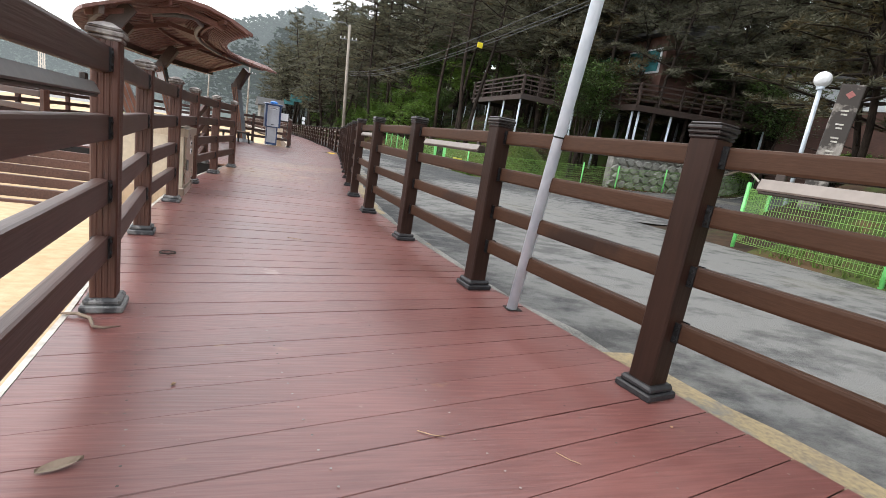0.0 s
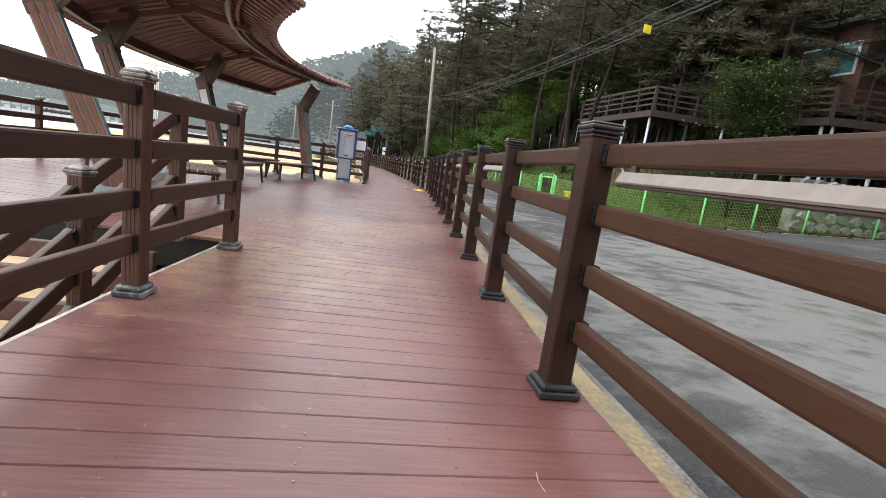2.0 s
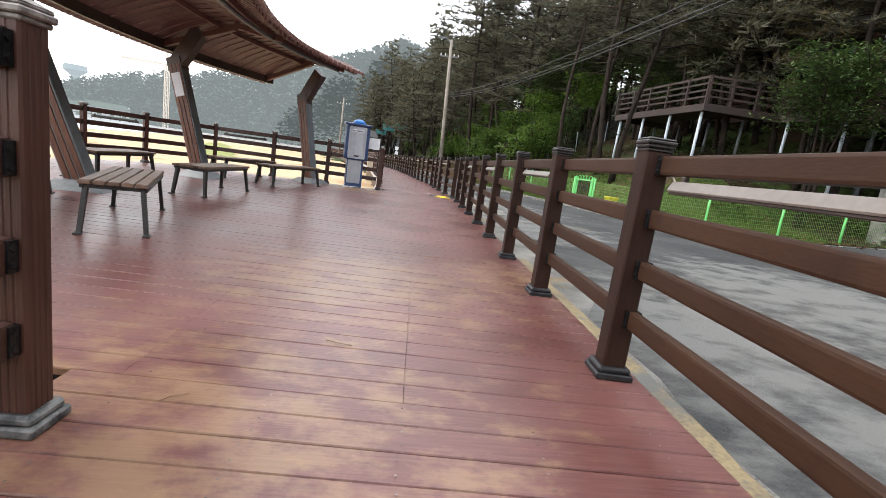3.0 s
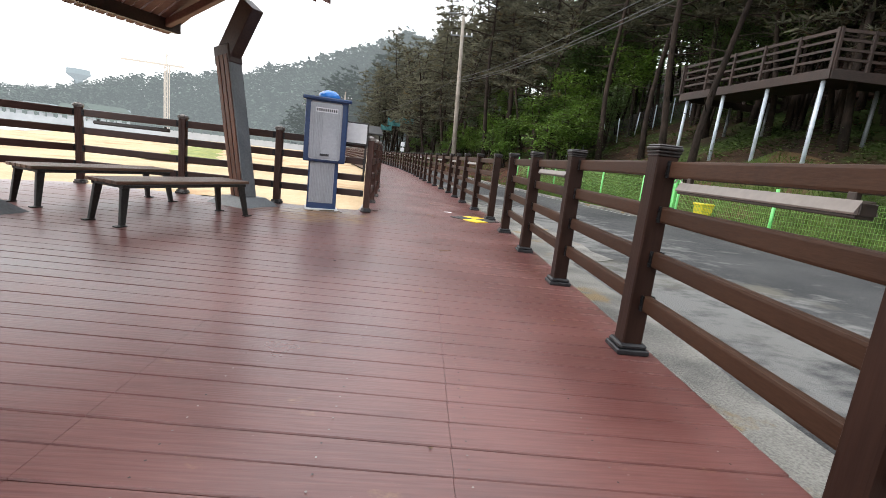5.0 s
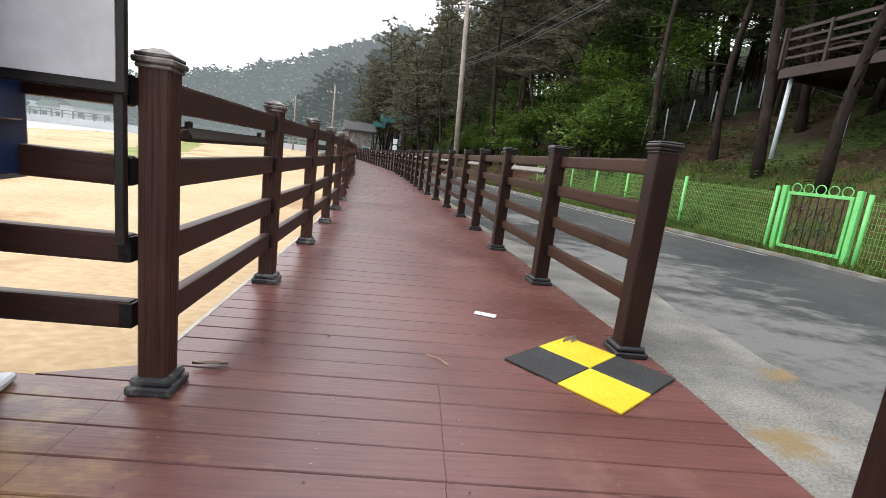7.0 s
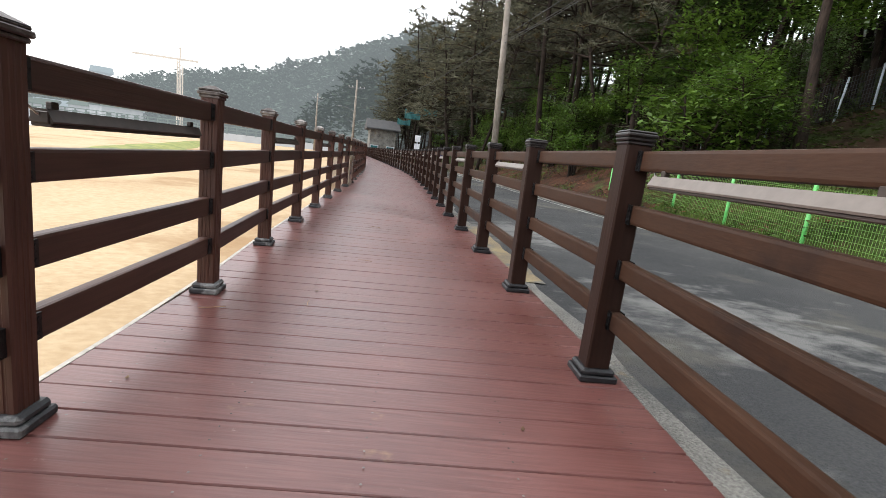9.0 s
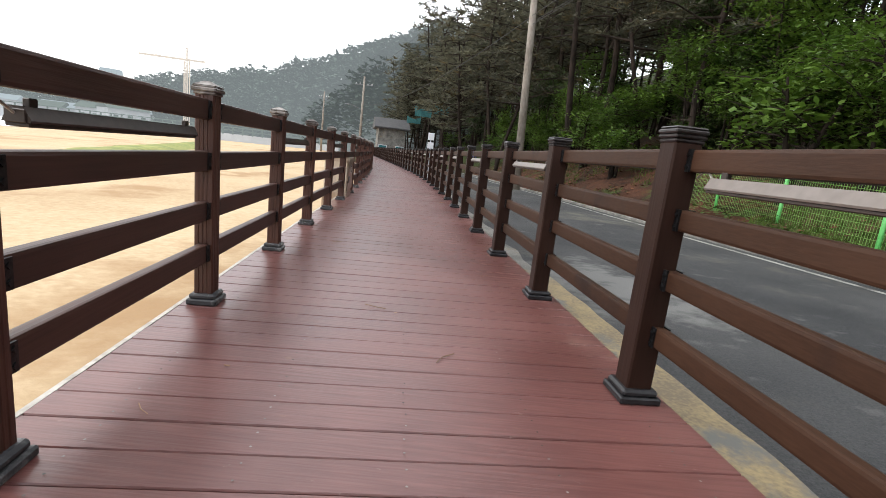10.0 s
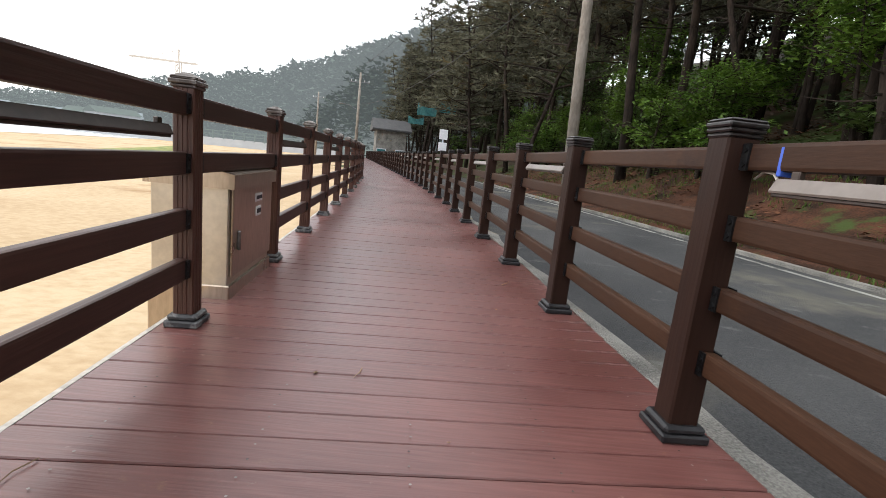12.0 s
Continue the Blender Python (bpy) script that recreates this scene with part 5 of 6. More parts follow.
# ---- green mesh fences, gate, bin ----
def mesh_panel(length, height):
    verts, faces = [], []

    def bar(a, b, r):
        a, b = Vector(a), Vector(b)
        d = (b - a).normalized()
        u = d.orthogonal().normalized()
        w = d.cross(u)
        o = len(verts)
        for p in (a, b):
            for k in range(3):
                verts.append(tuple(p + (u * math.cos(k * 2.094) + w * math.sin(k * 2.094)) * r))
        for k in range(3):
            faces.append((o + k, o + (k + 1) % 3, o + 3 + (k + 1) % 3, o + 3 + k))

    n = int(length / 0.05)
    for i in range(n + 1):
        x = length * i / n
        bar((x, 0, 0.04), (x, 0, height - 0.04), 0.0034)
    m = 9
    for j in range(m + 1):
        z = 0.06 + (height - 0.12) * j / m
        bar((0, 0.006, z), (length, 0.006, z), 0.0042)
        if j in (0, m):
            bar((0, 0.006, z - 0.03), (length, 0.006, z - 0.03), 0.0055)
    return raw("mesh_panel", verts, faces, WIREG)


FENCE_H = 1.05
bm = bmesh.new()
tube(bm, [(0, 0, -0.4), (0, 0, FENCE_H + 0.06)], 0.035, 8)
FPOST = data_of("post", bm, GREENP, True)
PANELS = {}


def green_fence(points, label, step=2.35, skip=()):
    ob = tagged(new("mesh_fence"), label, "fence", group="green fences")
    number = 0
    for a, b in zip(points, points[1:]):
        a, b = Vector(a), Vector(b)
        n = max(1, round((b - a).length / step))
        for i in range(n):
            p, q = a.lerp(b, i / n), a.lerp(b, (i + 1) / n)
            put("post", FPOST, ob, pose(p.x, p.y, p.z))
            length = round((q - p).length, 2)
            if length not in PANELS:
                PANELS[length] = mesh_panel(length, FENCE_H)
            if number not in skip:
                put("mesh_panel", PANELS[length], ob, pose(p.x, p.y, p.z, 0, -math.degrees(math.atan2(q.z - p.z, (q - p).to_2d().length)), math.degrees(math.atan2(q.y - p.y, q.x - p.x))))
            number += 1
    e = Vector(points[-1])
    put("post", FPOST, ob, pose(e.x, e.y, e.z))
    return ob


green_fence([(7.9, -9, 0), (7.75, 8.0, 0), (9.6, 9.1, 0.05)], "light green wire mesh fence along the road verge")
green_fence([(22, 20.6, 0.82), (14.2, 20.95, 0.25), (10.6, 21.25, 0.06), (8.8, 21.9, -0.04), (7.4, 23.2, -0.04), (7.05, 26.15, 0.0)], "light green wire mesh fence at the side road corner")
green_fence([(6.85, 27.75, 0.02), (6.5, 33, 0.12), (6.25, 37, 0.3), (5.97, 40.7, 0.42)], "light green wire mesh fence along the road verge")
gate = tagged(new("garden_gate"), "bright green metal gate with dark scrollwork", "gate")
gate.matrix_basis = pose(6.95, 26.95, -0.02, 0, 0, 97) @ Matrix.Diagonal((0.88, 1, 0.9, 1))
for s in (-1, 1):
    bm = bmesh.new()
    box(bm, 0.1, 0.08, 1.3, pose(s * 0.74, 0, 0.65), 0.008)
    part("gate_post", bm, GREENP, gate)
bm = bmesh.new()
for z in (0.12, 1.16):
    box(bm, 1.3, 0.045, 0.06, pose(0, 0, z), 0.005)
for s in (-1, 1):
    box(bm, 0.06, 0.045, 1.0, pose(s * 0.62, 0, 0.64), 0.005)
part("leaf_frame", bm, GREENP, gate)
for k in range(7):
    bm = bmesh.new()
    tube(bm, [(-0.48 + 0.16 * k, 0, 0.14), (-0.48 + 0.16 * k, 0, 1.14)], 0.012, 5)
    part("bar", bm, BENCHLEG, gate)
for sx in (-1, 1):
    for zc, r in ((0.42, 0.15), (0.8, 0.17)):
        bm = bmesh.new()
        tube(bm, [(sx * 0.2 + r * (1 - k * 0.035) * math.cos(k * 0.5) * sx, 0.012, zc + r * (1 - k * 0.035) * math.sin(k * 0.5)) for k in range(20)], 0.011, 5)
        part("scroll", bm, BENCHLEG, gate)
bm = bmesh.new()
for k in range(5):
    tube(bm, [(-0.5 + 0.25 * k + 0.1 * math.cos(j * 0.52), 0, 1.26 + 0.09 * math.sin(j * 0.52)) for j in range(13)], 0.011, 5)
part("crest", bm, GREENP, gate)

bin_ob = tagged(new("plastic_bin"), "yellow plastic storage bin beside the fence", "bin")
bin_ob.matrix_basis = pose(7.72, 26.0, 0.02, 0, 0, 8) @ Matrix.Diagonal((0.6, 0.6, 0.88, 1))
bm = bmesh.new()
b4 = bmesh.ops.create_cone(bm, segments=4, radius1=0.33, radius2=0.4, depth=0.5, cap_ends=True)["verts"]
bmesh.ops.transform(bm, matrix=pose(0, 0, 0.27, 0, 0, 45), verts=b4)
part("tub", bm, BINY, bin_ob)
bm = bmesh.new()
box(bm, 0.64, 0.64, 0.07, pose(0, 0, 0.55), 0.02)
part("lid", bm, BINY, bin_ob)


# ---- hillside terrace and houses ----
def terrace_run(terrace, a, b, depth, bays, feet):
    """One straight run of raised deck: edge beam, floor, railing, posts underneath."""
    run_dir = (b - a).normalized()
    back = Vector((-run_dir.y, run_dir.x, 0)).normalized()
    if back.x + back.y < 0:
        back = -back
    bm = bmesh.new()
    beam(bm, a, b, 0.08, 0.26)
    part("fascia", bm, TIMBER, terrace)
    bm = bmesh.new()
    mid = (a + b) / 2 + back * (depth / 2 + 0.05) + Vector((0, 0, 0.15))
    box(bm, (b - a).length, depth, 0.05, Matrix.Translation(mid) @ run_dir.to_track_quat("X", "Z").to_matrix().to_4x4(), 0)
    part("floor", bm, TIMBER, terrace)
    for i in range(bays + 1):
        p = a.lerp(b, i / bays) + Vector((0, 0, 0.13)) + back * 0.05
        bm = bmesh.new()
        box(bm, 0.09, 0.09, 1.1, pose(p.x, p.y, p.z + 0.55), 0.008)
        part("rail_post", bm, TIMBER, terrace)
        if i < bays:
            q = a.lerp(b, (i + 1) / bays) + Vector((0, 0, 0.13)) + back * 0.05
            for z in (0.3, 0.55, 0.8, 1.04):
                bm = bmesh.new()
                beam(bm, p + Vector((0, 0, z)), q + Vector((0, 0, z)), 0.04, 0.09 if z > 1 else 0.07, 0)
                part("rail", bm, TIMBER, terrace)
    for i in range(feet):
        for k in (0.15, depth - 0.2):
            p = a.lerp(b, (i + 0.15) / (feet - 0.7)) + back * k - Vector((0, 0, 0.13))
            bm = bmesh.new()
            tube(bm, [(p.x, p.y, p.z), (p.x - 0.05, p.y, ground_z(p.x, p.y) - 0.2)], 0.06, 8)
            part("support_post", bm, GALV if k < 1 else STEEL, terrace, smooth=True)


terrace = tagged(new("timber_terrace"), "raised dark timber terrace on slanting silver posts", "terrace")
T0, T1 = Vector((10.3, 32.9, 4.35)), Vector((11.2, 27.0, 4.42))
T2, T3, T4 = Vector((13.9, 26.4, 4.3)), Vector((15.3, 22.2, 4.28)), Vector((24.5, 20.9, 4.4))
terrace_run(terrace, T0, T1, 2.4, 5, 4)
terrace_run(terrace, T1, T2, 2.0, 3, 0)
terrace_run(terrace, T2, T3, 2.0, 4, 3)
terrace_run(terrace, T3, T4, 2.4, 8, 6)
terrace_run(terrace, T0, T0 + Vector((6.0, 0.8, 0)), 0.4, 4, 0)


def house(name, m, w, d, h, wall, label, windows, parts_roof=0.9):
    ob = tagged(new(name), label, "house")
    ob.matrix_basis = m
    bm = bmesh.new()
    box(bm, w, d, h, pose(0, 0, h / 2), 0.01)
    part("wall", bm, wall, ob)
    bm = bmesh.new()
    ring = []
    for x in (-w / 2 - 0.5, w / 2 + 0.5):
        ring.append([bm.verts.new((x, a, b)) for a, b in ((-d / 2 - 0.6, h - 0.05), (d / 2 + 0.6, h - 0.05), (d / 2 + 0.6, h + 0.12), (0, h + parts_roof), (-d / 2 - 0.6, h + 0.12))])
    for k in range(5):
        bm.faces.new((ring[0][k], ring[0][(k + 1) % 5], ring[1][(k + 1) % 5], ring[1][k]))
    bm.faces.new(ring[0])
    bm.faces.new(ring[1][::-1])
    part("roof", bm, ROOFM, ob)
    for wx, wz, ww, wh in windows:
        bm = bmesh.new()
        box(bm, ww + 0.14, 0.07, wh + 0.14, pose(wx, -d / 2 - 0.03, wz), 0.01)
        win = part("window", bm, WALLWHITE, ob)
        k = max(1, round(ww / 0.9))
        for j in range(k):
            bm = bmesh.new()
            box(bm, ww / k - 0.05, 0.02, wh - 0.04, pose(wx - ww / 2 + ww / k * (j + 0.5), -d / 2 - 0.07, wz), 0)
            part("pane", bm, GLASSY, win)
    return ob


house("hill_house", pose(19.0, 28.6, 4.9, 0, 0, -83), 10.0, 5.0, 3.4, WALLRED, "brown timber house with teal windows above the terrace",
      [(-3.6, 2.15, 2.6, 1.1), (0.1, 2.15, 2.6, 1.1), (3.6, 2.15, 2.2, 1.1)])
for x, y, z, turn, w, h, words in ((24.5, 27.2, 4.6, -42, 4.4, 5.2, "small brown house with a pale upper wall in the pines"),
                                   (27.6, 18.0, 1.6, -58, 10.0, 5.4, "long low house with a pale upper wall behind the pines")):
    pale_house = house("hill_house", pose(x, y, z, 0, 0, turn), w, 4.0, h, WALLRED, words, [], 0.6)
    bm = bmesh.new()
    box(bm, w - 0.1, 0.05, 1.3, pose(0, -2.03, h - 0.75), 0.006)
    part("upper_wall", bm, WALLWHITE, pale_house, "pale grey cladding under the eaves")
house("far_house", pose(-7.0, 88, -0.3, 0, 0, 12), 3.2, 4.0, 3.7, CONCRETE, "small grey-roofed house where the road ends", [(-1.0, 1.3, 0.9, 0.8), (1.0, 1.3, 0.9, 0.8)], 1.3)

# stone retaining wall at the side road
wall = tagged(new("stone_wall"), "rough grey stone retaining wall behind the fence", "wall", kind="structure")
wall.matrix_basis = pose(0, -0.95, 0.4)
bm = bmesh.new()
box(bm, 8.4, 0.5, 2.0, pose(18.4, 22.75, 0.75), 0.02)
part("backing", bm, CONCRETE, wall)
STONES = []
for k in range(5):
    bm = bmesh.new()
    pts = [bm.verts.new((0.27 * (1 + 0.25 * rnd(-1, 1)) * math.cos(a * 1.047), 0, 0.2 * (1 + 0.25 * rnd(-1, 1)) * math.sin(a * 1.047))) for a in range(6)]
    bm.faces.new(pts)
    ext = bmesh.ops.extrude_face_region(bm, geom=bm.faces[:])["geom"]
    for v in ext:
        if isinstance(v, bmesh.types.BMVert):
            v.co = Vector((v.co.x * 0.78, -0.1, v.co.z * 0.78))
    STONES.append(data_of("stone", bm, STONE))
for r in range(5):
    for c in range(16):
        put("stone", STONES[(r * 7 + c * 3) % 5], wall, pose(14.4 + c * 0.5 + 0.25 * (r % 2) + rnd(-0.05, 0.05), 22.5, 0.1 + 0.37 * r, 0, rnd(-25, 25), 0))

# stone name pillar and globe lamp at the corner
sign = tagged(new("stone_pillar"), "weathered pale stone pillar with worn lettering", "sign")
sign.matrix_basis = pose(10.0, 8.55, ground_z(10.0, 8.55) - 0.1, 0, 3, -52)
bm = bmesh.new()
box(bm, 0.38, 0.3, 2.5, pose(0, 0, 1.25), 0.025, 2)
PILLAR = shade("pillar_stained", (0.15, 0.13, 0.115), (0.36, 0.33, 0.3), 0.8, 0, 18, 4, (1, 1, 0.5), 0.35, dark=(0.045, 0.037, 0.033), dark_at=0.47)
part("pillar", bm, PILLAR, sign)
bm = bmesh.new()
for k in range(5):
    box(bm, 0.13, 0.01, 0.03, pose(0, -0.154, 2.0 - 0.26 * k), 0.003)
    box(bm, 0.1, 0.01, 0.03, pose(0.01, -0.154, 1.93 - 0.26 * k), 0.003)
tagged(part("worn_letters", bm, EDGE, sign), kind="stuff")
bm = bmesh.new()
box(bm, 0.11, 0.012, 0.11, pose(0, -0.154, 2.3, 0, 45, 0), 0.004)
part("emblem", bm, INK_RED, sign)
lamp = tagged(new("globe_lamp"), "white globe lamp on a silver post", "street lamp")
lamp.matrix_basis = pose(10.15, 9.15, ground_z(10.15, 9.15) - 0.1)
bm = bmesh.new()
tube(bm, [(0, 0, 0), (0, 0, 2.55)], 0.045, 10)
part("post", bm, GALV, lamp, smooth=True)
bm = bmesh.new()
gl = bmesh.ops.create_uvsphere(bm, u_segments=18, v_segments=12, radius=0.16)["verts"]
bmesh.ops.translate(bm, verts=gl, vec=(0, 0, 2.7))
part("globe", bm, PAPER, lamp, smooth=True)
bm = bmesh.new()
tube(bm, [(0, 0, 2.5), (0, 0, 2.57)], 0.08, 10)
part("collar", bm, GALV, lamp)


# ---- poles and wires ----
def utility_pole(x, y, h, arms, lamp_side=0, lean=0.0):
    ob = tagged(new("utility_pole"), "weathered concrete utility pole with crossarms", "utility pole", group="utility poles")
    z = ground_z(x, y) if y < 100 else -0.1
    ob.matrix_basis = pose(x, y, z - 0.3, 0, lean, 0)
    bm = bmesh.new()
    tube(bm, [(0, 0, 0), (0.02, 0, h * 0.5), (0.03, 0, h)], [0.17, 0.14, 0.105], 12)
    part("shaft", bm, POLEM, ob, smooth=True)
    for az, aw in arms:
        bm = bmesh.new()
        box(bm, aw, 0.08, 0.08, pose(0, 0.1, az), 0.006)
        arm = part("crossarm", bm, STEEL, ob)
        for s in (-0.9, -0.45, 0.45, 0.9):
            bm = bmesh.new()
            tube(bm, [(s * aw / 2, 0.1, az + 0.04), (s * aw / 2, 0.1, az + 0.2)], [0.035, 0.05], 7)
            part("insulator", bm, PAPER, arm)
    if lamp_side:
        bm = bmesh.new()
        tube(bm, [(0, 0, h * (0.62 if lamp_side < -0.9 else 0.98)), (lamp_side * 0.9, -0.1, h * (0.66 if lamp_side < -0.9 else 1.01)), (lamp_side * 1.5, -0.15, h * (0.67 if lamp_side < -0.9 else 1.01))], 0.03, 6)
        part("lamp_arm", bm, STEEL, ob)
        bm = bmesh.new()
        box(bm, 0.5, 0.2, 0.1, pose(lamp_side * 1.7, -0.16, h * (0.67 if lamp_side < -0.9 else 1.005)), 0.03)
        part("lamp_head", bm, STEEL, ob)
    return ob


utility_pole(2.9, 47.3, 10.7, ((9.5, 1.5),), -0.45, -2.5)
utility_pole(-10.0, 84.0, 9.6, ((8.7, 2.0),), -1)
utility_pole(-19.5, 104.0, 9.0, ((8.2, 1.6),))


def wire(points, r=0.012):
    bm = bmesh.new()
    tube(bm, points, r, 5)
    return tagged(part("overhead_wire", bm, CABLE), "black overhead wire strung between poles", "cable", group="overhead wires")


def sagging(a, b, sag, n=16):
    a, b = Vector(a), Vector(b)
    return [a.lerp(b, k / n) - Vector((0, 0, sag * 4 * (k / n) * (1 - k / n))) for k in range(n + 1)]


for dz, dx in ((0, 0), (0.16, 0.12), (0.3, -0.05)):
    wire(sagging((2.64 + dx, 47.2, 6.1 + dz), (7.3 + dx, -9.0, 5.6 + dz), 1.55), 0.011)
wire(sagging((1.75, 47.3, 9.4), (-10.9, 84, 8.9), 1.2), 0.012)
wire(sagging((3.2, 47.3, 9.4), (-9.1, 84, 8.9), 1.2), 0.012)
wire(sagging((2.62, 47.2, 6.4), (-10, 84, 5.6), 1.0), 0.014)
bm = bmesh.new()
box(bm, 0.2, 0.02, 0.16, None, 0.004)
tagged(part("wire_tag", bm, BINY, m=pose(4.9, 16.2, 4.17, 0, 0, 20)), "small yellow marker tag hanging on the wires", "tag")

# kerb along the far side of the road
slab("kerb", steps_of(24, 60, 40), lambda v: along(ROAD_EDGE, v) - 0.02, lambda v: along(ROAD_EDGE, v) + 0.12, -0.2, -0.03, CONCRETE, None)
tagged(bpy.data.objects["kerb"], "low pale concrete kerb at the road edge", "kerb", kind="structure")
EDGE_LINE = shade("worn_white_line", (0.2, 0.195, 0.18), (0.45, 0.44, 0.41), 0.7, 0, 50, 3, bump=0.2, space="World", dark=(0.09, 0.085, 0.08), dark_at=0.57)
tagged(put("edge_line", ribbon("edge_line", steps_of(27, 62, 50), lambda v: along(ROAD_EDGE, v) - 0.36, lambda v: along(ROAD_EDGE, v) - 0.25, -0.079, EDGE_LINE, 1)),
       "worn white painted line at the road edge", "road paint", kind="structure")
line_v, line_f = [], []
for k in range(31):
    x = 7.7 + 0.48 * k
    y = 20.55 + 0.5 * max(0.0, 9.4 - x)
    line_v += [(x, y, side_z(x) + 0.026), (x, y + 0.1, side_z(x) + 0.026)]
    if k:
        line_f.append((2 * k - 2, 2 * k, 2 * k + 1, 2 * k - 1))
tagged(put("edge_line", raw("edge_line", line_v, line_f, EDGE_LINE)), "worn white line bending into the side road", "road paint", kind="structure")

# wire fence climbing the slope
hill_fence = tagged(new("hill_fence"), "dark wire fence with silver posts climbing the slope", "fence")
bm = bmesh.new()
tube(bm, [(0, 0, -0.3), (0, 0, 1.25)], 0.03, 7)
HPOST = data_of("post", bm, GALV, True)
h_pts = [Vector((x, y, ground_z(x, y))) for x, y in [(8.6 + 0.8 * k, 40.6 - 0.27 * k) for k in range(9)]]
for k, p in enumerate(h_pts):
    put("post", HPOST, hill_fence, pose(p.x, p.y, p.z, rnd(-4, 4), rnd(-4, 4), 0))
    if k < len(h_pts) - 1:
        q = h_pts[k + 1]
        verts, faces = [], []
        for j in range(9):
            z = 0.12 + 0.13 * j
            o = len(verts)
            for e in (p, q):
                verts += [(e.x, e.y, e.z + z - 0.006), (e.x, e.y + 0.008, e.z + z + 0.004), (e.x, e.y - 0.008, e.z + z + 0.004)]
            faces += [(o, o + 3, o + 4, o + 1), (o + 1, o + 4, o + 5, o + 2), (o + 2, o + 5, o + 3, o)]
        for j in range(12):
            e = p.lerp(q, (j + 0.5) / 12)
            o = len(verts)
            for z in (0.08, 1.2):
                verts += [(e.x - 0.006, e.y, e.z + z), (e.x + 0.004, e.y + 0.008, e.z + z), (e.x + 0.004, e.y - 0.008, e.z + z)]
            faces += [(o, o + 3, o + 4, o + 1), (o + 1, o + 4, o + 5, o + 2), (o + 2, o + 5, o + 3, o)]
        put("wire_panel", raw("wire_panel", verts, faces, CABLE), hill_fence)["kind"] = "stuff"

# blue tape round a rail, small road sign, teal nets among the far pines
tape_a, tape_b = right_spots[first + 23], right_spots[first + 24]
tdir2 = (tape_a - tape_b).normalized()
tp = tape_b + tdir2 * 0.2
TAPE = shade("blue_tape", (0.04, 0.09, 0.5), (0.06, 0.14, 0.62), 0.4, 0, 30, 4, bump=0)
bm = bmesh.new()
box(bm, 0.016, 0.05, 0.085, None, 0.003)
tagged(part("tape", bm, TAPE, m=pose(tp.x + 0.03, tp.y, 0.962, 0, 0, math.degrees(math.atan2(tdir2.y, tdir2.x)))), "strip of blue tape tied round the top rail", "tape")
road_sign = tagged(new("road_sign"), "small white road sign on a thin post", "road sign")
road_sign.matrix_basis = pose(-0.75, 48.8, -0.1, 0, 0, 8)
bm = bmesh.new()
tube(bm, [(0, 0, 0), (0, 0, 1.9)], 0.022, 8)
part("post", bm, GALV, road_sign)
for z, hh in ((1.75, 0.3), (1.38, 0.26)):
    bm = bmesh.new()
    box(bm, 0.26, 0.02, hh, pose(0, -0.03, z), 0.006)
    part("panel", bm, PAPER, road_sign)
TEAL = shade("teal_net", (0.02, 0.1, 0.11), (0.04, 0.16, 0.16), 0.7, 0, 8, 2, bump=0.2)
for x, y, z, w, hh, a in ((-2.4, 72, 4.6, 1.5, 0.9, 10), (-0.8, 74, 5.1, 1.4, 0.8, 20), (-3.6, 78, 4.2, 1.4, 0.7, 5)):
    verts, faces = [], []
    for i in range(9):
        for j in range(5):
            u, v = i / 8, j / 4
            verts.append((w * (u - 0.5), 0.12 * math.sin(u * 9 + v * 3), hh * (v - 0.5) - 0.25 * math.sin(math.pi * u) * v))
    for i in range(8):
        for j in range(4):
            faces.append((i * 5 + j, (i + 1) * 5 + j, (i + 1) * 5 + j + 1, i * 5 + j + 1))
    verts += [(p[0], p[1] + 0.01, p[2]) for p in verts]
    faces += [tuple(k + 45 for k in reversed(f)) for f in faces]
    tagged(put("tarpaulin", raw("tarpaulin", verts, faces, TEAL), None, pose(x, y, z, 0, 0, a)), "teal tarpaulin strung between pines", "tarpaulin", group="teal tarpaulins")


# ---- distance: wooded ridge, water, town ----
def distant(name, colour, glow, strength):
    """A surface beyond the place; an even emission stands in for haze."""
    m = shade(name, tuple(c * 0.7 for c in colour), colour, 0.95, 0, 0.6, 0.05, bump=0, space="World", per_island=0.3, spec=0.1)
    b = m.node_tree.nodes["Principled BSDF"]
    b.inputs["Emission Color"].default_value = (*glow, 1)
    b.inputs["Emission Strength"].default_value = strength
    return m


# No light sources here: the emission paints distance haze onto woods and hills.
FAR_WOOD = distant("far_woods_haze_glow", (0.05, 0.07, 0.052), (0.64, 0.71, 0.74), 0.23)
FAR_HAZE = distant("far_ridge_haze_glow", (0.06, 0.08, 0.08), (0.7, 0.78, 0.84), 0.42)
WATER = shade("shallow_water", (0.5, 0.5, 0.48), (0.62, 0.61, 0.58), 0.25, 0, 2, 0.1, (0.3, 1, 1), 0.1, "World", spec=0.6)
TOWNM = distant("far_town_haze_glow", (0.3, 0.3, 0.3), (0.7, 0.75, 0.8), 0.25)
ALGAE = shade("green_strip", (0.12, 0.16, 0.03), (0.3, 0.3, 0.08), 0.9, 0, 5, 0.6, (1, 0.3, 1), 0.3, "World")

RIDGE = [(-46, 330, 0.2), (-36, 300, 0.9), (-30, 260, 2.9), (-25, 235, 4.2), (-18, 205, 5.4), (-13, 180, 7.0), (-8, 165, 9.0), (-3, 155, 11.0), (4, 150, 12.0), (12, 150, 12.0)]


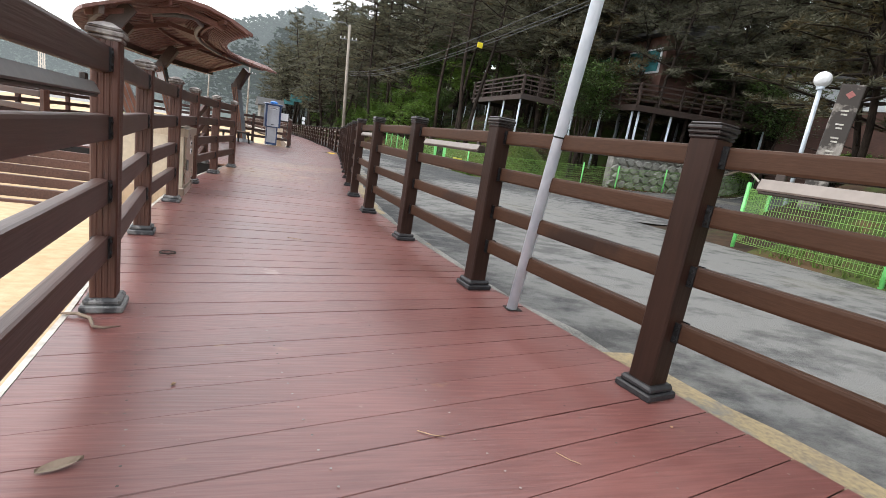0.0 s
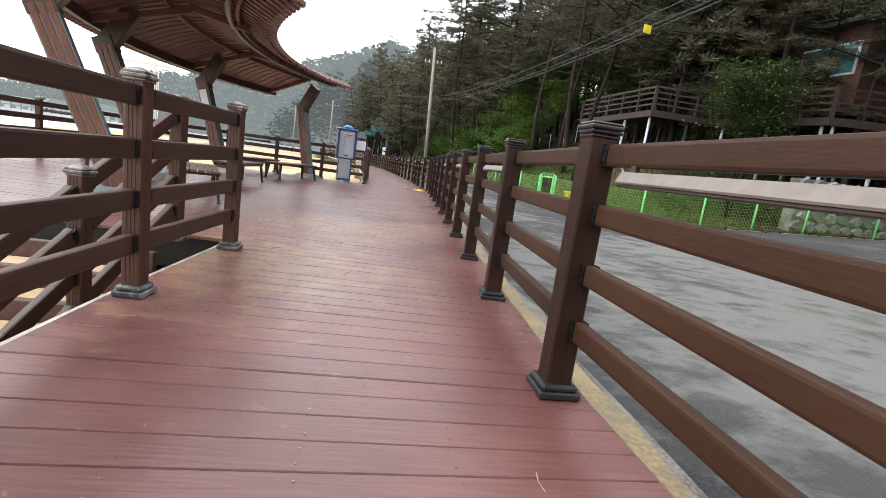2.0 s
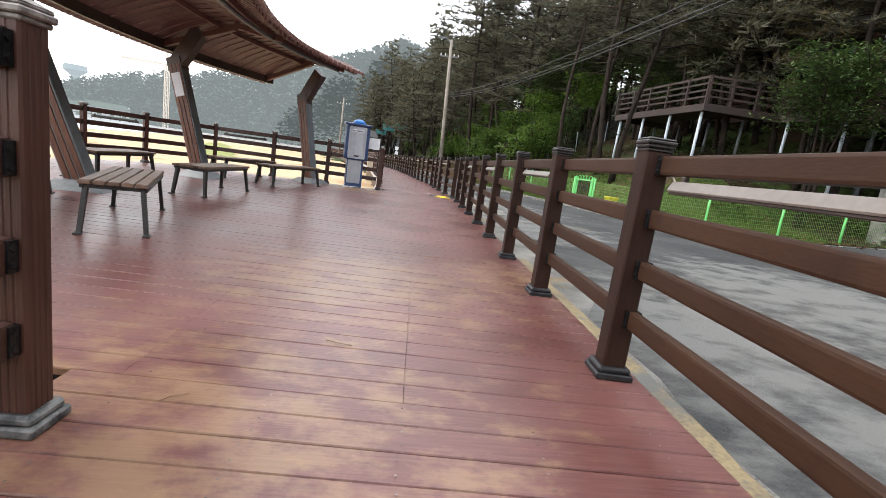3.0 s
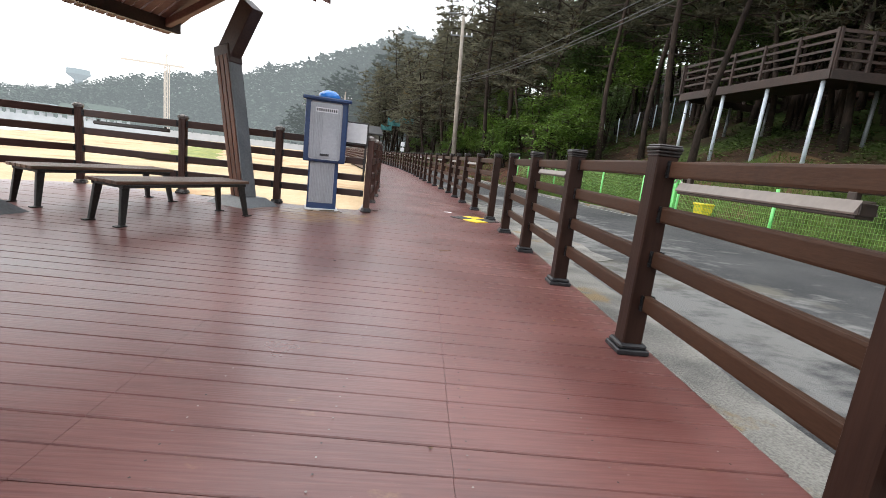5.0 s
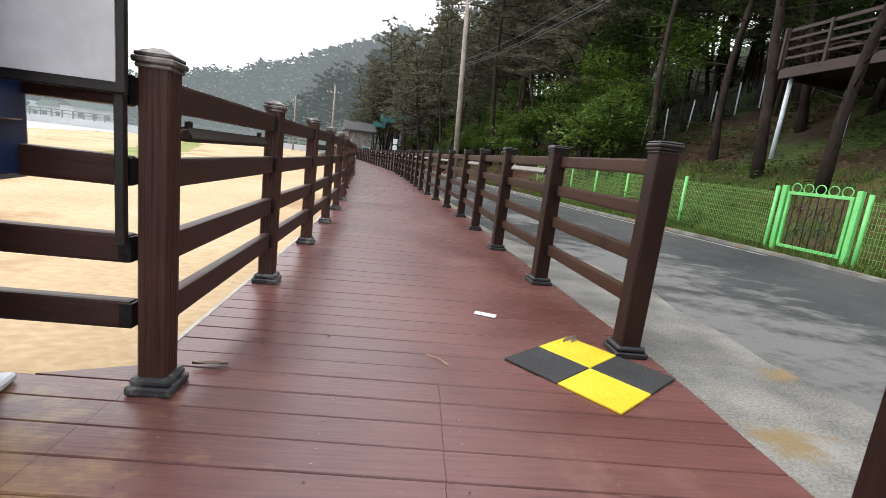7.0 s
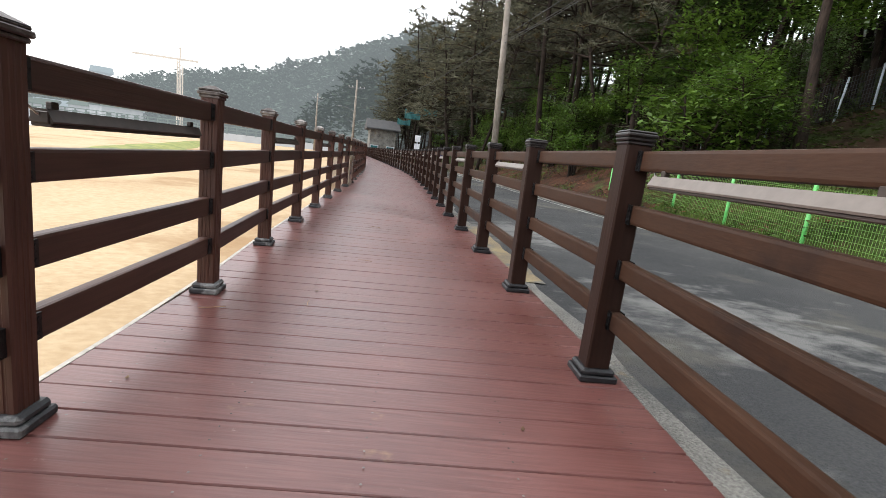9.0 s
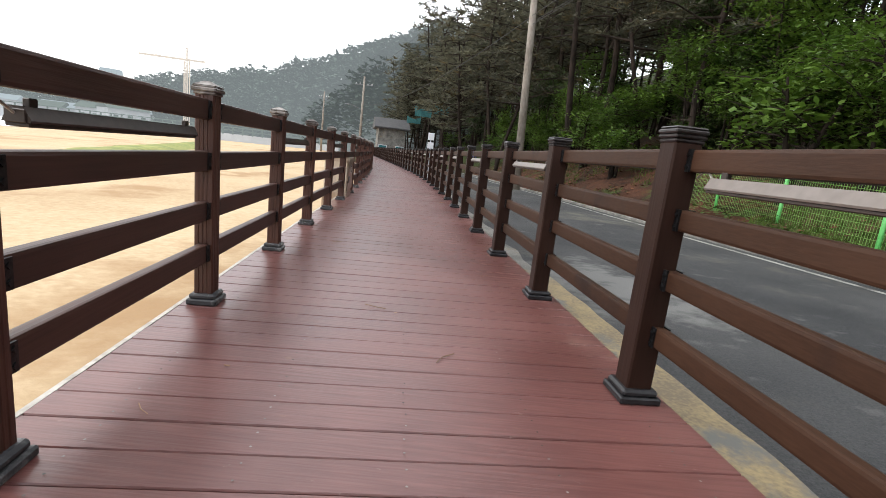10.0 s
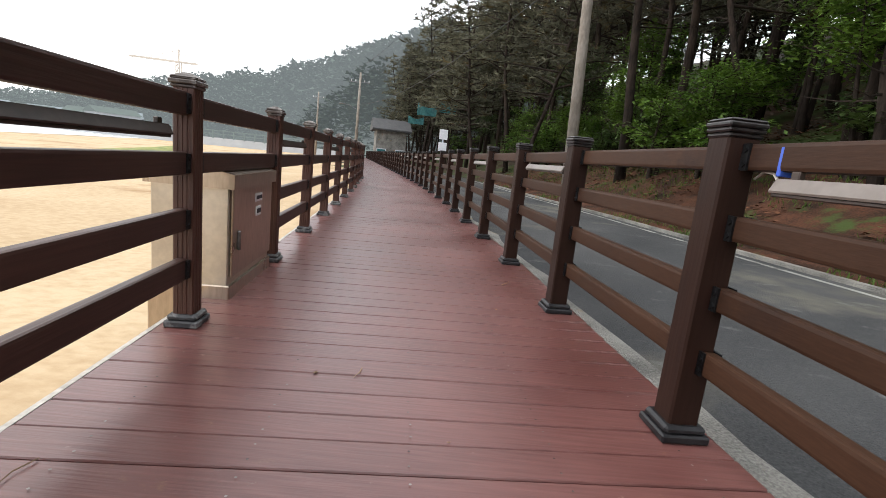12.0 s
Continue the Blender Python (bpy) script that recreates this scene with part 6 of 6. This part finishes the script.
def ridge_at(a):
    for (a0, d0, e0), (a1, d1, e1) in zip(RIDGE, RIDGE[1:]):
        if a0 <= a <= a1:
            k = (a - a0) / (a1 - a0)
            return d0 + (d1 - d0) * k, e0 + (e1 - e0) * k
    return RIDGE[-1][1], RIDGE[-1][2]


verts, faces = [], []
cols = steps_of(-46, 12, 116)
levels = [0, 0.15, 0.35, 0.55, 0.75, 0.9, 1.0, 0.9, 0.4]
for a in cols:
    dist, elev = ridge_at(a)
    top = dist * math.tan(radians(elev)) * (0.93 + 0.07 * noise.noise((a * 0.4, 0, 9)))
    for k, lv in enumerate(levels):
        r = dist - 60 + 60 * k / 6
        verts.append((math.sin(radians(a)) * r, 15 + math.cos(radians(a)) * r, -2 + (top + 1) * lv))
w = len(levels)
for i in range(len(cols) - 1):
    for k in range(w - 1):
        faces.append((i * w + k, (i + 1) * w + k, (i + 1) * w + k + 1, i * w + k + 1))
tagged(put("backdrop", raw("backdrop", verts, faces, FAR_WOOD)), "wooded ridge across the bay, haze put in as a glow", "hills", kind="structure")


def ridge_tree(verts, faces, c, h):
    """A far pine: flat ragged tiers."""
    for k in range(15):
        u = 0.1 + 0.9 * (k + rnd(0, 1)) / 15
        r = h * 0.24 * (1.15 - u) ** 0.6 * rnd(0.5, 1.2)
        a = k * 2.4 + rnd(-0.4, 0.4)
        p = c + Vector((math.cos(a) * r, math.sin(a) * r, h * u))
        for j in range(6):
            d = Vector((rnd(-1, 1), rnd(-1, 1), rnd(-0.15, 0.4))).normalized() * h * rnd(0.09, 0.19)
            q = d.cross(Vector((rnd(-0.5, 0.5), rnd(-0.5, 0.5), 1))).normalized() * h * rnd(0.03, 0.06)
            m = p + Vector((rnd(-1, 1), rnd(-1, 1), rnd(-0.4, 0.4))) * h * 0.05
            o = len(verts)
            verts += [tuple(m - q), tuple(m + q), tuple(m + d)]
            faces.append((o, o + 1, o + 2))


# Nearer pines carry a weaker painted haze glow.
MID_WOOD = distant("middle_woods_haze_glow", (0.05, 0.066, 0.05), (0.6, 0.68, 0.7), 0.11)
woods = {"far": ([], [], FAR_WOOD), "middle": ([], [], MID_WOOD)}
for i in range(2300):
    a = rnd(-46, 12)
    dist, elev = ridge_at(a)
    k = rnd(0, 1) ** 0.6
    r = dist - 60 + 60 * k
    top = dist * math.tan(radians(elev)) * (0.93 + 0.07 * noise.noise((a * 0.4, 0, 9)))
    lv = np.interp(k * 6, range(7), levels[:7])
    c = Vector((math.sin(radians(a)) * r, 15 + math.cos(radians(a)) * r, -2 + (top + 1) * lv))
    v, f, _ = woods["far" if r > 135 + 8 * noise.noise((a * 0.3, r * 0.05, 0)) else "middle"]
    ridge_tree(v, f, c, rnd(6.5, 10.5))
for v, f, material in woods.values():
    tagged(put("far_trees", raw("far_trees", v, f, material)), "pines on the wooded ridge, haze put in as a glow", "trees", kind="stuff")
verts, faces = [], []
for i, a in enumerate(steps_of(-75, -20, 60)):
    r = 900
    top = r * math.tan(radians(1.3 + 0.8 * noise.noise((a * 0.12, 3, 0)) + 0.3 * noise.noise((a * 0.6, 3, 0))))
    x, y = math.sin(radians(a)) * r, 15 + math.cos(radians(a)) * r
    verts += [(x, y, -5), (x, y, top), (x * 1.2, y * 1.2, -5)]
for i in range(60):
    faces += [(i * 3, i * 3 + 3, i * 3 + 4, i * 3 + 1), (i * 3 + 1, i * 3 + 4, i * 3 + 5, i * 3 + 2)]
tagged(put("backdrop", raw("backdrop", verts, faces, FAR_HAZE)), "hills beyond the bay, paled by a painted haze glow", "hills", kind="structure")

verts, faces = [], []
ws = steps_of(-20, 130, 30)
for y in ws:
    near = -26 - 0.28 * max(0, y - 20) + 3 * noise.noise((0, y * 0.06, 2))
    for x in (near, near - 20, near - 60, -300):
        verts.append((x, y, ground_z(max(-60, x), min(115, y)) + 0.03 if x == near else -0.86))
for j in range(len(ws) - 1):
    for k in range(3):
        faces.append((j * 4 + k, (j + 1) * 4 + k, (j + 1) * 4 + k + 1, j * 4 + k + 1))
tagged(put("water", raw("water", verts, faces, WATER)), "pale shallow water and wet sand at low tide", "water", kind="structure")
verts, faces = [], []
ws = steps_of(38, 88, 50)
for y in ws:
    c = -12.0 - (y - 40) * 0.36
    for dx in (-1.7, -0.5, 0.5, 1.7):
        x = c + dx * (1 + 0.5 * noise.noise((0, y * 0.3, 0)))
        verts.append((x, y, ground_z(x, y) + (0.2 if abs(dx) < 0.6 else 0.0) + 0.03 * noise.noise((x * 2, y * 2, 0))))
for j in range(len(ws) - 1):
    for k in range(3):
        faces.append((j * 4 + k, (j + 1) * 4 + k, (j + 1) * 4 + k + 1, j * 4 + k + 1))
tagged(put("grass_strip", raw("grass_strip", verts, faces, ALGAE)), "low strip of beach grass on the sand", "grass", kind="stuff")

# sea wall, bridge rail and low town across the beach
# Walls, roofs and windows over there glow evenly in place of haze.
seawall = tagged(new("sea_wall"), "low grey sea wall with a railing across the bay", "wall", kind="structure")
bm = bmesh.new()
beam(bm, (-95, 120, -0.3), (-22, 128, -0.3), 1.0, 1.8, 0)
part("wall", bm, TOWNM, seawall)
for z in (1.3, 1.9):
    bm = bmesh.new()
    beam(bm, (-95, 119.5, z), (-22, 127.5, z), 0.12, 0.16, 0)
    part("rail", bm, FAR_WOOD, seawall)
for k in range(40):
    bm = bmesh.new()
    p = Vector((-95, 119.5, 1.2)).lerp(Vector((-22, 127.5, 1.2)), k / 39)
    box(bm, 0.2, 0.2, 1.5, Matrix.Translation(p), 0)
    part("post", bm, FAR_WOOD, seawall)
for k in range(16):
    a = rnd(-44, -30)
    r = rnd(170, 220)
    x, y = math.sin(radians(a)) * r, 15 + math.cos(radians(a)) * r
    w, h = rnd(6, 11), rnd(3, 5.5)
    ob = tagged(new("town_house"), "low house across the bay, haze put in as a glow", "house", group="town across the bay")
    ob.matrix_basis = pose(x, y, -1.2, 0, 0, rnd(-30, 30) - a)
    bm = bmesh.new()
    box(bm, w, 6, h, pose(0, 0, h / 2), 0)
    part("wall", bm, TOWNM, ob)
    bm = bmesh.new()
    ring = [[bm.verts.new((sx * (w / 2 + 0.4), yy, zz)) for yy, zz in ((-3.5, h), (3.5, h), (0, h + 1.6))] for sx in (-1, 1)]
    for q in range(3):
        bm.faces.new((ring[0][q], ring[0][(q + 1) % 3], ring[1][(q + 1) % 3], ring[1][q]))
    bm.faces.new(ring[0])
    bm.faces.new(ring[1])
    part("roof", bm, FAR_HAZE if k % 2 else FAR_WOOD, ob)
    for q in range(3):
        bm = bmesh.new()
        box(bm, 1.2, 0.1, 1.2, pose(-w / 3 + w / 3 * q, -3.05, h * 0.55), 0)
        part("window", bm, FAR_WOOD, ob)

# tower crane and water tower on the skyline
# Crane paint plus an emission that imitates haze.
CRANEM = distant("far_crane_haze_glow", (0.36, 0.28, 0.2), (0.78, 0.77, 0.76), 0.4)


def sky_at(a, r, elev):
    return Vector((math.sin(radians(a)) * r, 15 + math.cos(radians(a)) * r, r * math.tan(radians(elev)) + 0.9))


crane = tagged(new("tower_crane"), "distant orange tower crane, haze put in as a glow", "crane")
base = sky_at(-26, 170, 1)
bm = bmesh.new()
for sx in (-0.5, 0.5):
    for sy in (-0.5, 0.5):
        beam(bm, (base.x + sx, base.y + sy, -1), (base.x + sx, base.y + sy, 19.5), 0.22, 0.22, 0)
for k in range(13):
    z = 1.5 * k
    beam(bm, (base.x - 0.5, base.y - 0.5, z), (base.x + 0.5, base.y - 0.5, z + 1.5), 0.15, 0.15, 0)
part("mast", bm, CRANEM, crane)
bm = bmesh.new()
beam(bm, (base.x - 12, base.y - 2, 19.3), (base.x + 4.5, base.y + 1, 19.3), 0.4, 0.5, 0)
part("jib", bm, CRANEM, crane)
bm = bmesh.new()
beam(bm, (base.x, base.y, 19), (base.x, base.y, 22.5), 0.3, 0.3, 0)
beam(bm, (base.x, base.y, 22.3), (base.x - 8, base.y - 1.4, 19.5), 0.12, 0.12, 0)
beam(bm, (base.x, base.y, 22.3), (base.x + 4, base.y + 0.9, 19.5), 0.12, 0.12, 0)
part("apex", bm, CRANEM, crane)
tower = tagged(new("water_tower"), "distant flared water tower, haze put in as a glow", "tower")
base = sky_at(-33.0, 300, 1)
bm = bmesh.new()
tube(bm, [(base.x, base.y, -2), (base.x, base.y, 19), (base.x, base.y, 21.5), (base.x, base.y, 24)], [2.2, 1.9, 5.0, 4.6], 14)
part("bowl", bm, FAR_HAZE, tower)
